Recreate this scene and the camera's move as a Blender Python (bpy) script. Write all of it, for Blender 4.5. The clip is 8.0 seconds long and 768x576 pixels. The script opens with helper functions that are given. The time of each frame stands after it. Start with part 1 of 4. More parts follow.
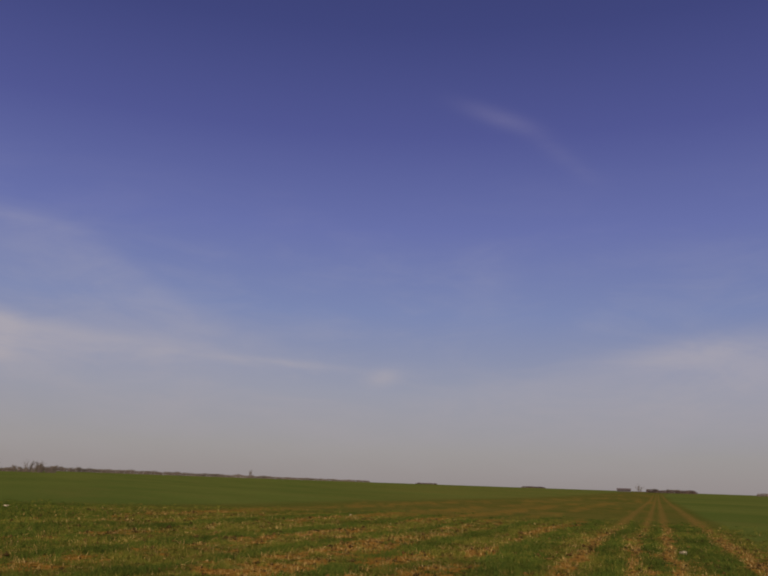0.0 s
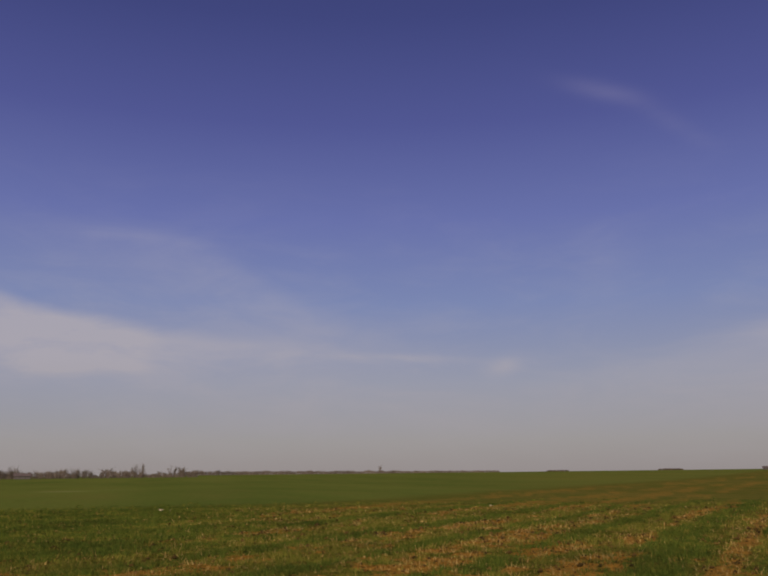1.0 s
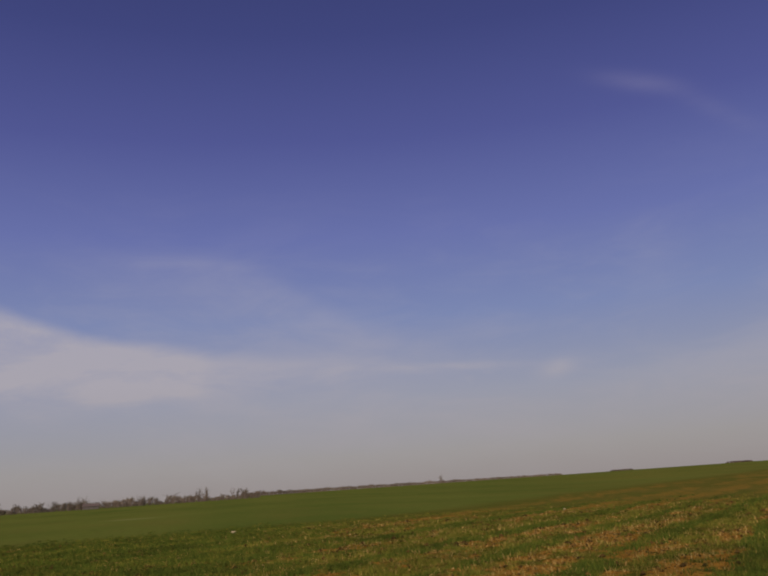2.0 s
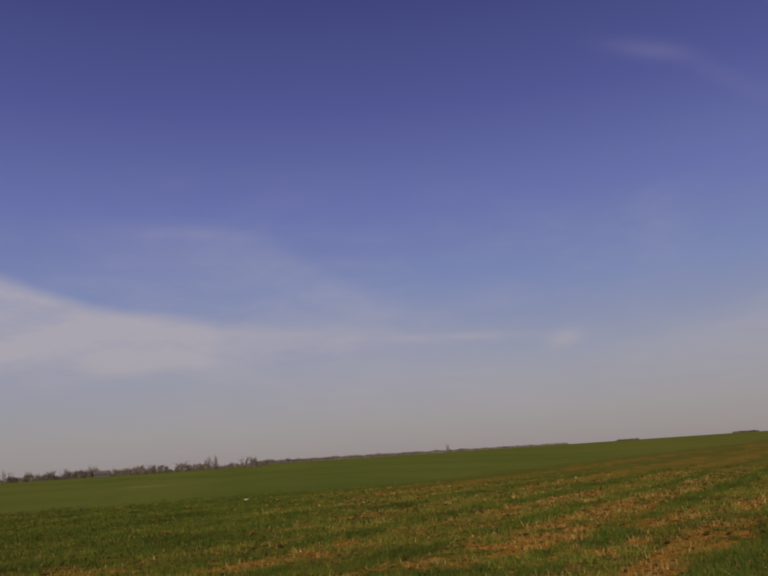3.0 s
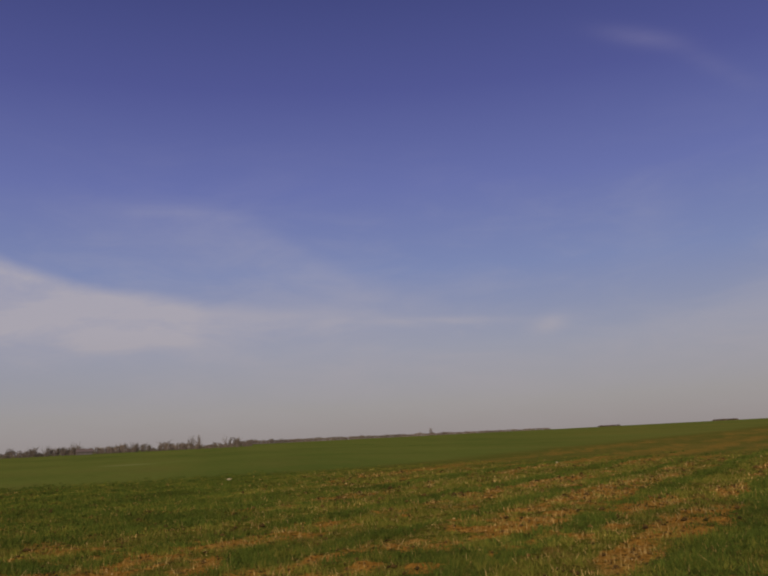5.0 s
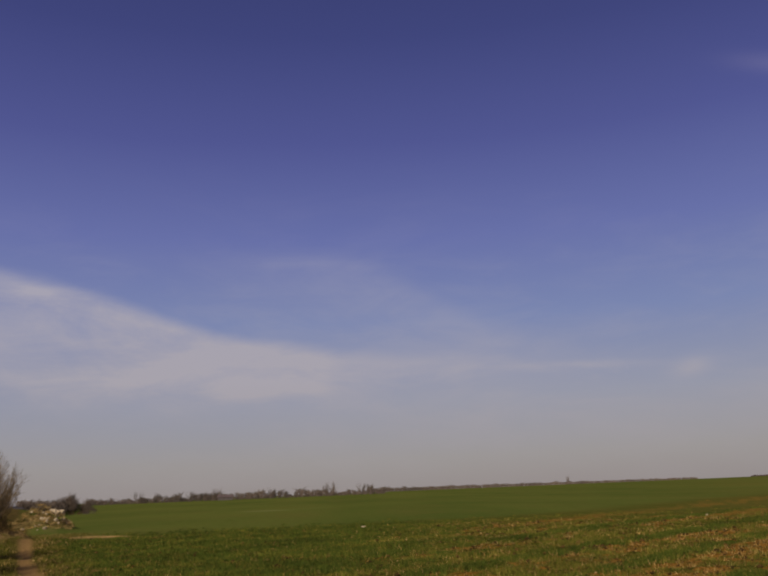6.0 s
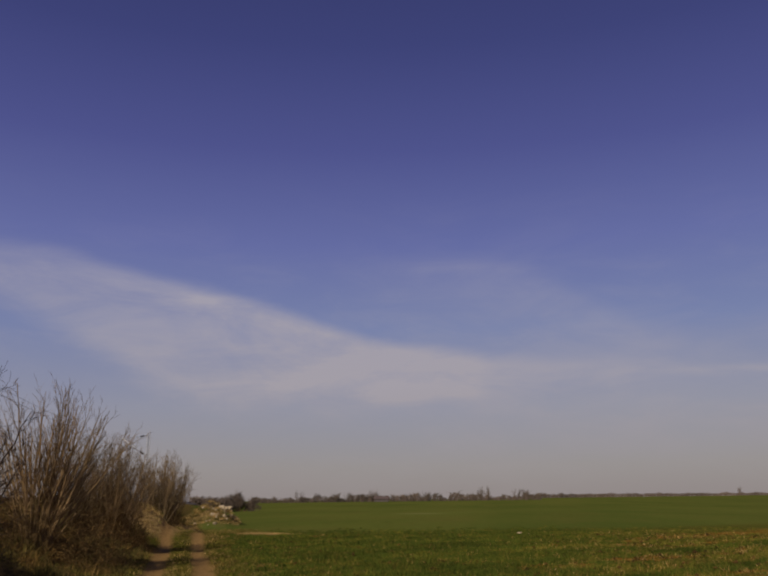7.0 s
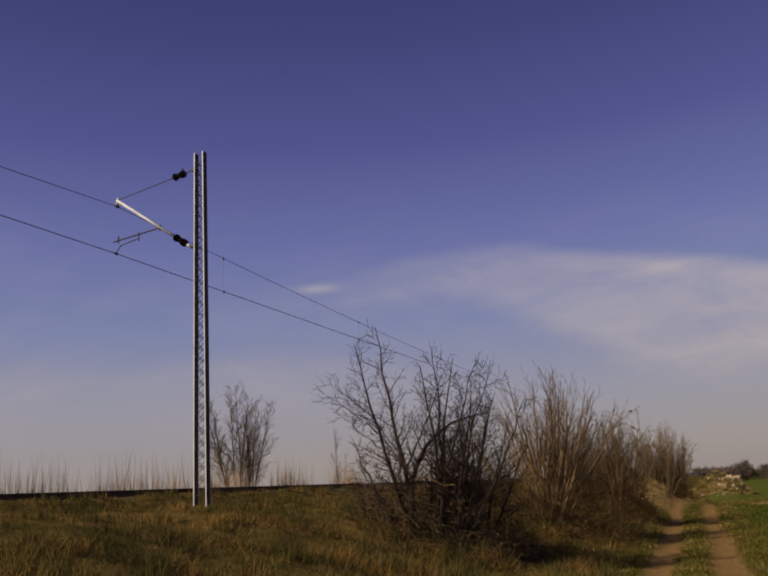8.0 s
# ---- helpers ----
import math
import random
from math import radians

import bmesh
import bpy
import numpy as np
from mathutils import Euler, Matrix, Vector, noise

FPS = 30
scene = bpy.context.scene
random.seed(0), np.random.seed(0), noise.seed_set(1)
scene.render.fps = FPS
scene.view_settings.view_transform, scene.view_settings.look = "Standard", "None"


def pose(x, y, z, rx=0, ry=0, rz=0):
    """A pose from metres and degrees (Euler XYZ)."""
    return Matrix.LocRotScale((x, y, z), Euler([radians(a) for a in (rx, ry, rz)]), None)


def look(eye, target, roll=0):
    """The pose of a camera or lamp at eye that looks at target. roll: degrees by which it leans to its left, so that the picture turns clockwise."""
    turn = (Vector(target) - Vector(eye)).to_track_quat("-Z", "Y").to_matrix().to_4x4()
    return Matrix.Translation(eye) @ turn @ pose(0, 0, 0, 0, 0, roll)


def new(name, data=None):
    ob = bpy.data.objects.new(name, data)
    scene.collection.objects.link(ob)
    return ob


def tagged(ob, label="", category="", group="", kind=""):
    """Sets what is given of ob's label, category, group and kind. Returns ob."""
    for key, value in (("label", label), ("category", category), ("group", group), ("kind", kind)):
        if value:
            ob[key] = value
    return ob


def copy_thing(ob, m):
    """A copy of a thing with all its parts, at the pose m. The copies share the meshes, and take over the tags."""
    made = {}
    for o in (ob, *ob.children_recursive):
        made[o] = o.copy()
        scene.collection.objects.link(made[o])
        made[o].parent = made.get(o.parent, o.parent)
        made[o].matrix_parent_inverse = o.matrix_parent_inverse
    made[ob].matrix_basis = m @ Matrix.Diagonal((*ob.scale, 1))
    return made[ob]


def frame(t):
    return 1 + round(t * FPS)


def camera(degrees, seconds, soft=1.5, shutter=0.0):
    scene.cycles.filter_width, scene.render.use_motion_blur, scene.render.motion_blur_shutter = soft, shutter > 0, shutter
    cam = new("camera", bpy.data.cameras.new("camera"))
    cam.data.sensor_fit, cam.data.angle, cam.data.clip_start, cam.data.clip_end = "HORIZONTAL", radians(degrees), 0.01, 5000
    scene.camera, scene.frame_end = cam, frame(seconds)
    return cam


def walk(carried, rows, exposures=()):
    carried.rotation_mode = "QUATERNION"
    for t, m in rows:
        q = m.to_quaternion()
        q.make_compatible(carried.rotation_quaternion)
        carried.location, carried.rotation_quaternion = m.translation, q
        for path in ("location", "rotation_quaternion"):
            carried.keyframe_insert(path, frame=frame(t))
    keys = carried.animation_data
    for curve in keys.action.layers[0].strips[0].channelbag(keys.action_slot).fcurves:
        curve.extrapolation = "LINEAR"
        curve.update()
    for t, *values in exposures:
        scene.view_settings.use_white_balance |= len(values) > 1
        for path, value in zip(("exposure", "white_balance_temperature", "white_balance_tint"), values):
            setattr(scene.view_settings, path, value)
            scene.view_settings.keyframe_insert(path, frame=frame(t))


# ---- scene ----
# ================= camera and its walk =================
EYE = 1.75


def aim(x, y, z, turn, tilt, roll):
    """A camera pose: turned to the right of +y, tilted up, rolled; degrees."""
    return pose(x, y, z, 90 + tilt, 0, -turn) @ pose(0, 0, 0, 0, 0, roll)


cam = camera(51.51, 8.0, soft=2.1)
walk(cam, [
    (0.0, aim(0.90, -1.20, EYE, 25.11, 13.91, 2.02)),
    (0.1, aim(0.87, -1.16, EYE, 25.26, 13.82, 0.43)),
    (0.2, aim(0.83, -1.11, EYE, 25.00, 15.59, -0.55)),
    (0.3, aim(0.80, -1.07, EYE, 23.63, 18.07, -2.12)),
    (0.4, aim(0.77, -1.02, EYE, 20.35, 17.31, -2.14)),
    (0.5, aim(0.73, -0.98, EYE, 16.58, 16.43, -1.99)),
    (0.6, aim(0.70, -0.93, EYE, 13.28, 18.30, -0.77)),
    (0.7, aim(0.67, -0.89, EYE, 11.84, 17.84, -3.13)),
    (0.8, aim(0.63, -0.84, EYE, 11.96, 16.09, -4.98)),
    (1.0, aim(0.57, -0.76, EYE, 16.73, 13.27, -0.62)),
    (1.2, aim(0.50, -0.67, EYE, 19.67, 13.51, 0.75)),
    (1.5, aim(0.40, -0.53, EYE, 19.83, 15.83, -2.99)),
    (1.7, aim(0.33, -0.44, EYE, 14.01, 15.32, -3.34)),
    (2.8, aim(0.00, -0.00, EYE, 13.34, 12.48, -4.67)),
    (3.0, aim(0.00, -0.00, EYE, 12.65, 12.09, -3.79)),
    (3.5, aim(0.00, -0.00, EYE, 13.42, 10.82, -3.38)),
    (4.0, aim(0.00, -0.00, EYE, 12.26, 9.49, -3.14)),
    (4.5, aim(0.00, -0.00, EYE, 12.96, 9.48, -2.57)),
    (4.7, aim(0.00, -0.00, EYE, 13.68, 10.22, -2.82)),
    (5.8, aim(0.00, -0.00, EYE, 8.07, 11.88, -2.40)),
    (6.0, aim(0.00, -0.00, EYE, 4.28, 14.51, -2.32)),
    (6.2, aim(0.00, -0.00, EYE, 0.23, 14.18, -2.43)),
    (6.5, aim(0.00, -0.00, EYE, -3.49, 13.79, -2.28)),
    (6.7, aim(0.00, -0.00, EYE, -3.99, 13.98, -2.78)),
    (7.0, aim(0.00, -0.00, EYE, -6.86, 15.06, -0.66)),
    (7.3, aim(0.00, -0.00, EYE, -8.14, 16.91, -2.15)),
    (7.5, aim(0.00, -0.00, EYE, -14.30, 16.35, -1.14)),
    (7.6, aim(0.00, -0.00, EYE, -17.63, 16.03, -0.23)),
    (7.7, aim(0.00, -0.00, EYE, -22.96, 15.62, -0.57)),
    (7.8, aim(0.00, -0.00, EYE, -28.84, 15.71, -1.78)),
    (7.9, aim(0.00, -0.00, EYE, -34.34, 15.14, -3.49)),
    (8.0, aim(0.00, -0.00, EYE, -40.11, 14.61, -3.72)),
], exposures=[(0.0, -0.05, 6600, 11), (4.7, -0.05, 6600, 11), (6.0, -0.07, 6650, 11), (7.0, -0.17, 6700, 12), (8.0, -0.07, 7100, 13)])

# ================= world, sun, exposure =================
SUN_AZ, SUN_EL = -160.0, 33.0

world = bpy.data.worlds.new("sky_world")
scene.world = world
world.use_nodes = True


class Graph:
    """Short hand for building node trees."""

    def __init__(self, tree):
        self.tree = tree
        self.nodes = tree.nodes
        self.links = tree.links

    def put(self, sock, value):
        if isinstance(value, bpy.types.NodeSocket):
            self.links.new(value, sock)
        elif value is not None:
            sock.default_value = value

    def math(self, op, a, b=None, c=None, clamp=False):
        n = self.nodes.new("ShaderNodeMath")
        n.operation, n.use_clamp = op, clamp
        for i, v in enumerate((a, b, c)):
            self.put(n.inputs[i], v)
        return n.outputs[0]

    def mix(self, f, a, b, blend="MIX"):
        n = self.nodes.new("ShaderNodeMix")
        n.data_type, n.blend_type = "RGBA", blend
        self.put(n.inputs[0], f)
        self.put(n.inputs[6], a if not isinstance(a, tuple) else (*a[:3], 1))
        self.put(n.inputs[7], b if not isinstance(b, tuple) else (*b[:3], 1))
        return n.outputs[2]

    def ramp(self, f, stops, mode="LINEAR"):
        n = self.nodes.new("ShaderNodeValToRGB")
        n.color_ramp.interpolation = mode
        els = n.color_ramp.elements
        while len(els) < len(stops):
            els.new(0.5)
        for e, (p, c) in zip(els, stops):
            e.position = p
            e.color = (*c, 1) if isinstance(c, tuple) else (c, c, c, 1)
        self.put(n.inputs[0], f)
        return n.outputs[0]

    def span(self, v, a, b, lo=0.0, hi=1.0):
        n = self.nodes.new("ShaderNodeMapRange")
        n.interpolation_type = "SMOOTHSTEP"
        for s, val in zip(n.inputs, (v, a, b, lo, hi)):
            self.put(s, val)
        return n.outputs[0]

    def noise(self, vec, scale, detail=4.0, rough=0.55, distort=0.0):
        n = self.nodes.new("ShaderNodeTexNoise")
        self.put(n.inputs["Vector"], vec)
        n.inputs["Scale"].default_value = scale
        n.inputs["Detail"].default_value = detail
        n.inputs["Roughness"].default_value = rough
        n.inputs["Distortion"].default_value = distort
        return n.outputs[0]

    def scaled(self, vec, x, y, z, rz=0.0):
        n = self.nodes.new("ShaderNodeMapping")
        self.put(n.inputs[0], vec)
        n.inputs["Scale"].default_value = (x, y, z)
        n.inputs["Rotation"].default_value = (0, 0, rz)
        return n.outputs[0]


def build_sky():
    g = Graph(world.node_tree)
    g.nodes.clear()
    out = g.nodes.new("ShaderNodeOutputWorld")
    bg = g.nodes.new("ShaderNodeBackground")
    sky = g.nodes.new("ShaderNodeTexSky")
    sky.sky_type = "NISHITA"
    sky.sun_disc = False
    sky.sun_elevation = radians(SUN_EL)
    sky.sun_rotation = radians(SUN_AZ)
    sky.altitude, sky.air_density, sky.dust_density, sky.ozone_density = 80, 1.0, 1.6, 3.0
    tc = g.nodes.new("ShaderNodeTexCoord")
    sep = g.nodes.new("ShaderNodeSeparateXYZ")
    g.links.new(tc.outputs["Generated"], sep.inputs[0])
    x, y, zz = sep.outputs
    az = g.math("MULTIPLY", g.math("ARCTAN2", x, y), 180 / math.pi)
    el = g.math("MULTIPLY", g.math("ARCSINE", zz), 180 / math.pi)
    # the camera's cold violet cast over the clear air, by height
    e01 = g.math("DIVIDE", g.math("MAXIMUM", el, 0.0), 40.0, clamp=True)
    clear = g.ramp(e01, SKY_STOPS)
    base = g.mix(0.9, sky.outputs[0], g.mix(1.0, clear, (SKY_GAIN, SKY_GAIN, SKY_GAIN), "MULTIPLY"))
    # cirrus
    dirv = tc.outputs["Generated"]
    n1 = g.noise(g.scaled(dirv, 3.0, 3.0, 11.0), 2.2, 7, 0.62, 0.5)
    n2 = g.noise(g.scaled(dirv, 1.0, 1.0, 2.2), 5.0, 6, 0.6, 0.8)
    fibre = g.math("ADD", g.math("MULTIPLY", n1, 0.6), g.math("MULTIPLY", n2, 0.4))
    wob = g.math("MULTIPLY", g.math("SUBTRACT", n2, 0.5), 5.0)
    total = None
    for a0, e0, length, width, slope, amount, grain in CLOUDS:
        c, s = math.cos(radians(slope)), math.sin(radians(slope))
        da = g.math("MULTIPLY", g.math("SUBTRACT", az, a0), math.cos(radians(e0)))
        de = g.math("ADD", g.math("SUBTRACT", el, e0), g.math("MULTIPLY", wob, 0.25 * min(1.0, width / 2.0)))
        p = g.math("DIVIDE", g.math("ADD", g.math("MULTIPLY", da, c), g.math("MULTIPLY", de, s)), length)
        q = g.math("DIVIDE", g.math("SUBTRACT", g.math("MULTIPLY", de, c), g.math("MULTIPLY", da, s)), width)
        r2 = g.math("ADD", g.math("MULTIPLY", p, p), g.math("MULTIPLY", q, q))
        m = g.math("EXPONENT", g.math("MULTIPLY", r2, -1.0))
        m = g.math("MULTIPLY", m, g.span(fibre, 0.5 - grain, 0.5 + 0.15))
        m = g.math("MULTIPLY", m, amount)
        total = m if total is None else g.math("ADD", total, m)
    az01 = g.math("DIVIDE", g.math("ADD", az, 60.0), 120.0, clamp=True)
    soft_el = g.math("ADD", el, g.math("MULTIPLY", wob, 0.35))
    for stops, up, down, grain in SHEETS:
        outline = g.ramp(az01, [((a + 60) / 120, (t / 20, b / 20, k)) for a, t, b, k in stops], "B_SPLINE")
        sp = g.nodes.new("ShaderNodeSeparateColor")
        g.links.new(outline, sp.inputs[0])
        top, low = g.math("MULTIPLY", sp.outputs[0], 20.0), g.math("MULTIPLY", sp.outputs[1], 20.0)
        m = g.math("MULTIPLY", g.span(g.math("SUBTRACT", top, soft_el), -up, up), g.span(g.math("SUBTRACT", soft_el, low), -down, down))
        m = g.math("MULTIPLY", g.math("MULTIPLY", m, sp.outputs[2]), g.span(fibre, 0.5 - grain, 0.5 + 0.12, 0.25, 1.0))
        total = g.math("ADD", total, m)
    general = g.math("MULTIPLY", g.span(fibre, 0.44, 0.68), g.span(el, 26.0, 3.0, 0.0, 0.22))
    total = g.math("ADD", total, general, clamp=True)
    ctop = g.ramp(e01, CLOUD_STOPS)
    cl = g.mix(1.0, ctop, (SKY_GAIN, SKY_GAIN, SKY_GAIN), "MULTIPLY")
    col = g.mix(total, base, cl)
    g.links.new(col, bg.inputs[0])
    bg.inputs[1].default_value = SKY_STRENGTH
    g.links.new(bg.outputs[0], out.inputs[0])


SKY_GAIN, SKY_STRENGTH = 10.0, 0.1
SKY_STOPS = [(0.0, (0.315, 0.28, 0.28)), (0.06, (0.325, 0.30, 0.305)), (0.16, (0.295, 0.30, 0.385)), (0.30, (0.195, 0.235, 0.44)),
             (0.45, (0.136, 0.158, 0.405)), (0.62, (0.079, 0.087, 0.293)), (0.80, (0.047, 0.053, 0.202)), (1.0, (0.032, 0.036, 0.142))]
CLOUD_STOPS = [(0.0, (0.34, 0.315, 0.32)), (0.2, (0.40, 0.385, 0.44)), (0.4, (0.385, 0.38, 0.48)), (0.65, (0.27, 0.255, 0.42)), (1.0, (0.2, 0.18, 0.32))]
# sheets of cirrus: azimuth, upper edge, lower edge, density
BROAD_SHEET = [(-50, 14.2, 13.4, 0.0), (-44, 15.4, 14.2, 0.1), (-39, 16.6, 14.4, 0.28), (-34, 16.8, 13.4, 0.42), (-29, 16.3, 11.4, 0.55), (-25, 15.3, 8.8, 0.62),
               (-22, 14.9, 7.2, 0.66), (-17.5, 14.3, 6.2, 0.8), (-12, 12.5, 6.4, 1.0), (-8, 11.2, 6.6, 1.1), (-3, 10.5, 6.8, 1.1), (-0.5, 10.1, 6.8, 0.95),
               (1, 9.9, 7.2, 0.62), (5, 9.8, 7.4, 0.5), (10, 9.4, 7.2, 0.42), (15, 8.7, 7.2, 0.18), (19, 8.2, 7.4, 0.0)]
FAINT_SHEET = [(-12, 17.4, 14.0, 0.0), (-6, 17.3, 12.0, 0.1), (0, 17.0, 10.0, 0.15), (4, 15.9, 9.0, 0.18), (8, 13.6, 8.0, 0.22), (12, 11.4, 7.2, 0.25),
               (17, 9.4, 6.8, 0.24), (22, 8.4, 6.4, 0.1), (26, 8.0, 6.4, 0.0)]
LOW_SHEET = [(-62, 8.6, 5.0, 0.25), (-50, 11.0, 6.0, 0.3), (-40, 9.0, 4.6, 0.22), (-30, 6.4, 3.6, 0.05), (-15, 5.0, 3.2, 0.0), (-6, 6.6, 3.0, 0.16),
             (4, 7.2, 2.6, 0.34), (14, 6.6, 2.4, 0.36), (24, 6.0, 2.4, 0.3), (34, 6.8, 2.6, 0.34), (42, 9.4, 3.2, 0.44), (50, 10.6, 4.0, 0.5),
             (60, 10.6, 4.0, 0.45)]
# each with the softness of its upper and lower edge, and its grain
SHEETS = [(BROAD_SHEET, 0.7, 1.5, 0.26), (FAINT_SHEET, 1.1, 2.8, 0.34), (LOW_SHEET, 1.2, 1.6, 0.3)]
# wisps: azimuth, elevation, half length, half width, slope, amount, grain
CLOUDS = [
    (-45.0, 14.85, 1.5, 0.30, 0.0, 0.70, 0.60),
    (-38.0, 14.4, 5.0, 0.6, 4.0, 0.22, 0.30),
    (-10.5, 8.3, 4.2, 1.0, -4.0, 0.30, 0.50),
    (-1.0, 16.4, 5.0, 0.5, -3.0, 0.14, 0.50),
    (-4.6, 7.5, 4.6, 0.55, 0.0, 0.45, 0.50),
    (-19.5, 13.9, 7.0, 0.55, -13.0, 0.34, 0.40),
    (33.6, 26.0, 2.6, 0.60, -20.0, 0.26, 0.40),
    (38.2, 23.3, 2.6, 0.60, -38.0, 0.11, 0.34),
    (25.2, 7.45, 1.2, 0.62, 12.0, 0.60, 0.70),
    (18.5, 8.2, 5.5, 0.28, -3.0, 0.38, 0.40),
    (32.6, 13.6, 2.0, 2.6, 0.0, 0.16, 0.28),
    (47.0, 9.4, 5.0, 0.9, 8.0, 0.22, 0.34),
]
build_sky()

sun = new("sun", bpy.data.lights.new("sun", "SUN"))
sun.data.energy, sun.data.angle, sun.data.color = 4.2, radians(0.6), (1.0, 0.90, 0.76)
sa, se = radians(SUN_AZ), radians(SUN_EL)
sun.matrix_world = look((0, 0, 60), (-math.sin(sa) * math.cos(se) * 60, -math.cos(sa) * math.cos(se) * 60, 60 - 60 * math.sin(se)))


# ================= materials =================
def surface(name, rough=0.85, metal=0.0, spec=0.3):
    m = bpy.data.materials.new(name)
    m.use_nodes = True
    g = Graph(m.node_tree)
    b = g.nodes["Principled BSDF"]
    b.inputs["Roughness"].default_value = rough
    b.inputs["Metallic"].default_value = metal
    b.inputs["Specular IOR Level"].default_value = spec
    return m, g, b


def bump(g, b, height, strength, dist=0.02):
    n = g.nodes.new("ShaderNodeBump")
    n.inputs["Strength"].default_value, n.inputs["Distance"].default_value = strength, dist
    g.links.new(height, n.inputs["Height"])
    g.links.new(n.outputs[0], b.inputs["Normal"])


def island_tint(name, colours, rough=0.9, patch=0.25, other=None, share=0.5):
    """A material whose colour varies from blade to blade; other: a second family of colours that takes over in patches."""
    m, g, b = surface(name, rough, 0.0, 0.04)
    geo = g.nodes.new("ShaderNodeNewGeometry")
    pos = geo.outputs["Position"]

    def family(cols):
        n = len(cols)
        return g.ramp(geo.outputs["Random Per Island"], [(i / max(1, n - 1), c) for i, c in enumerate(cols)])
    col = family(colours)
    big = g.noise(pos, patch, 5, 0.6)
    if other:
        mask = g.noise(g.scaled(pos, 1.0, 1.0, 1.0, 0.7), patch * 1.9, 5, 0.62)
        col = g.mix(g.span(mask, share - 0.07, share + 0.07), col, family(other))
    col = g.mix(g.span(big, 0.3, 0.7), g.mix(1.0, col, (0.65, 0.68, 0.66), "MULTIPLY"), g.mix(1.0, col, (1.22, 1.16, 1.05), "MULTIPLY"))
    g.links.new(col, b.inputs["Base Color"])
    return m


def plain(name, colour, second, scale=6.0, rough=0.7, metal=0.0, strength=0.2):
    m, g, b = surface(name, rough, metal)
    tc = g.nodes.new("ShaderNodeTexCoord")
    a = g.noise(tc.outputs["Object"], scale, 6, 0.6)
    f = g.noise(tc.outputs["Object"], scale * 9, 4, 0.6)
    mixv = g.math("ADD", g.math("MULTIPLY", a, 0.65), g.math("MULTIPLY", f, 0.35))
    g.links.new(g.mix(g.span(mixv, 0.35, 0.65), colour, second), b.inputs["Base Color"])
    bump(g, b, f, strength, 0.01)
    return m


MAT_GRASS = island_tint("grass_green", [(0.050, 0.060, 0.010), (0.092, 0.100, 0.015), (0.122, 0.122, 0.019), (0.18, 0.136, 0.030)])
MAT_LUSH = island_tint("grass_lush", [(0.034, 0.050, 0.009), (0.055, 0.076, 0.012), (0.094, 0.112, 0.018)])
MAT_VERGE = island_tint("verge_grass", [(0.065, 0.066, 0.012), (0.10, 0.092, 0.018), (0.15, 0.12, 0.03)], patch=0.9,
                        other=[(0.15, 0.105, 0.035), (0.22, 0.155, 0.055), (0.30, 0.21, 0.085)], share=0.54)
MAT_STRAW = island_tint("straw_dry", [(0.17, 0.100, 0.030), (0.30, 0.188, 0.060), (0.50, 0.34, 0.13)])
MAT_BANK = island_tint("bank_dry_grass", [(0.135, 0.080, 0.024), (0.21, 0.124, 0.038), (0.30, 0.185, 0.062)], patch=0.5,
                       other=[(0.050, 0.052, 0.016), (0.092, 0.078, 0.024), (0.145, 0.106, 0.036)], share=0.46)
MAT_TAN = island_tint("tan_grass", [(0.26, 0.168, 0.062), (0.38, 0.255, 0.10), (0.50, 0.355, 0.16)])
MAT_WEED = island_tint("dry_weed", [(0.20, 0.14, 0.09), (0.30, 0.22, 0.14), (0.38, 0.29, 0.20)])
# soil colour, darkened so that clods also read as tuft shadows
MAT_CLOD_SHADE = island_tint("soil_clod_shade", [(0.034, 0.021, 0.007), (0.065, 0.038, 0.012), (0.12, 0.068, 0.019)])
MAT_BARK_DARK = island_tint("bark_dark", [(0.042, 0.030, 0.026), (0.072, 0.050, 0.042), (0.14, 0.098, 0.078)])
MAT_TRUNK = island_tint("bark_trunk", [(0.030, 0.022, 0.019), (0.048, 0.035, 0.029), (0.075, 0.055, 0.044)])
MAT_BARK_LIGHT = island_tint("bark_light", [(0.115, 0.076, 0.040), (0.22, 0.146, 0.076), (0.36, 0.25, 0.14)])
MAT_BARK_BROWN = island_tint("bark_brown", [(0.12, 0.08, 0.043), (0.20, 0.136, 0.074), (0.32, 0.225, 0.125)])
# grey-brown bark with some distance haze mixed into its colour
MAT_HAZED_BARK = island_tint("hazed_bark", [(0.088, 0.070, 0.058), (0.125, 0.098, 0.080), (0.175, 0.136, 0.112)], patch=0.02)
MAT_UNDER = island_tint("undergrowth", [(0.045, 0.032, 0.016), (0.085, 0.057, 0.026), (0.13, 0.082, 0.034), (0.23, 0.135, 0.052)])
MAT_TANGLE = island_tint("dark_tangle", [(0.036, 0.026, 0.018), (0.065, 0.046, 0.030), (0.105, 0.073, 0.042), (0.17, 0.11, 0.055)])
MAT_STONE = plain("pale_stone", (0.27, 0.205, 0.12), (0.46, 0.365, 0.23), 5.0, 0.9)
MAT_STEEL = plain("galvanised_steel_lit", (0.52, 0.52, 0.50), (0.72, 0.71, 0.69), 3.0, 0.45, 0.0, 0.05)
# dark fittings; on the post webs this colour stands for their shade
MAT_DARKSTEEL_SHADE = plain("dark_steel_shade", (0.028, 0.025, 0.024), (0.055, 0.048, 0.045), 5.0, 0.6, 0.2, 0.1)
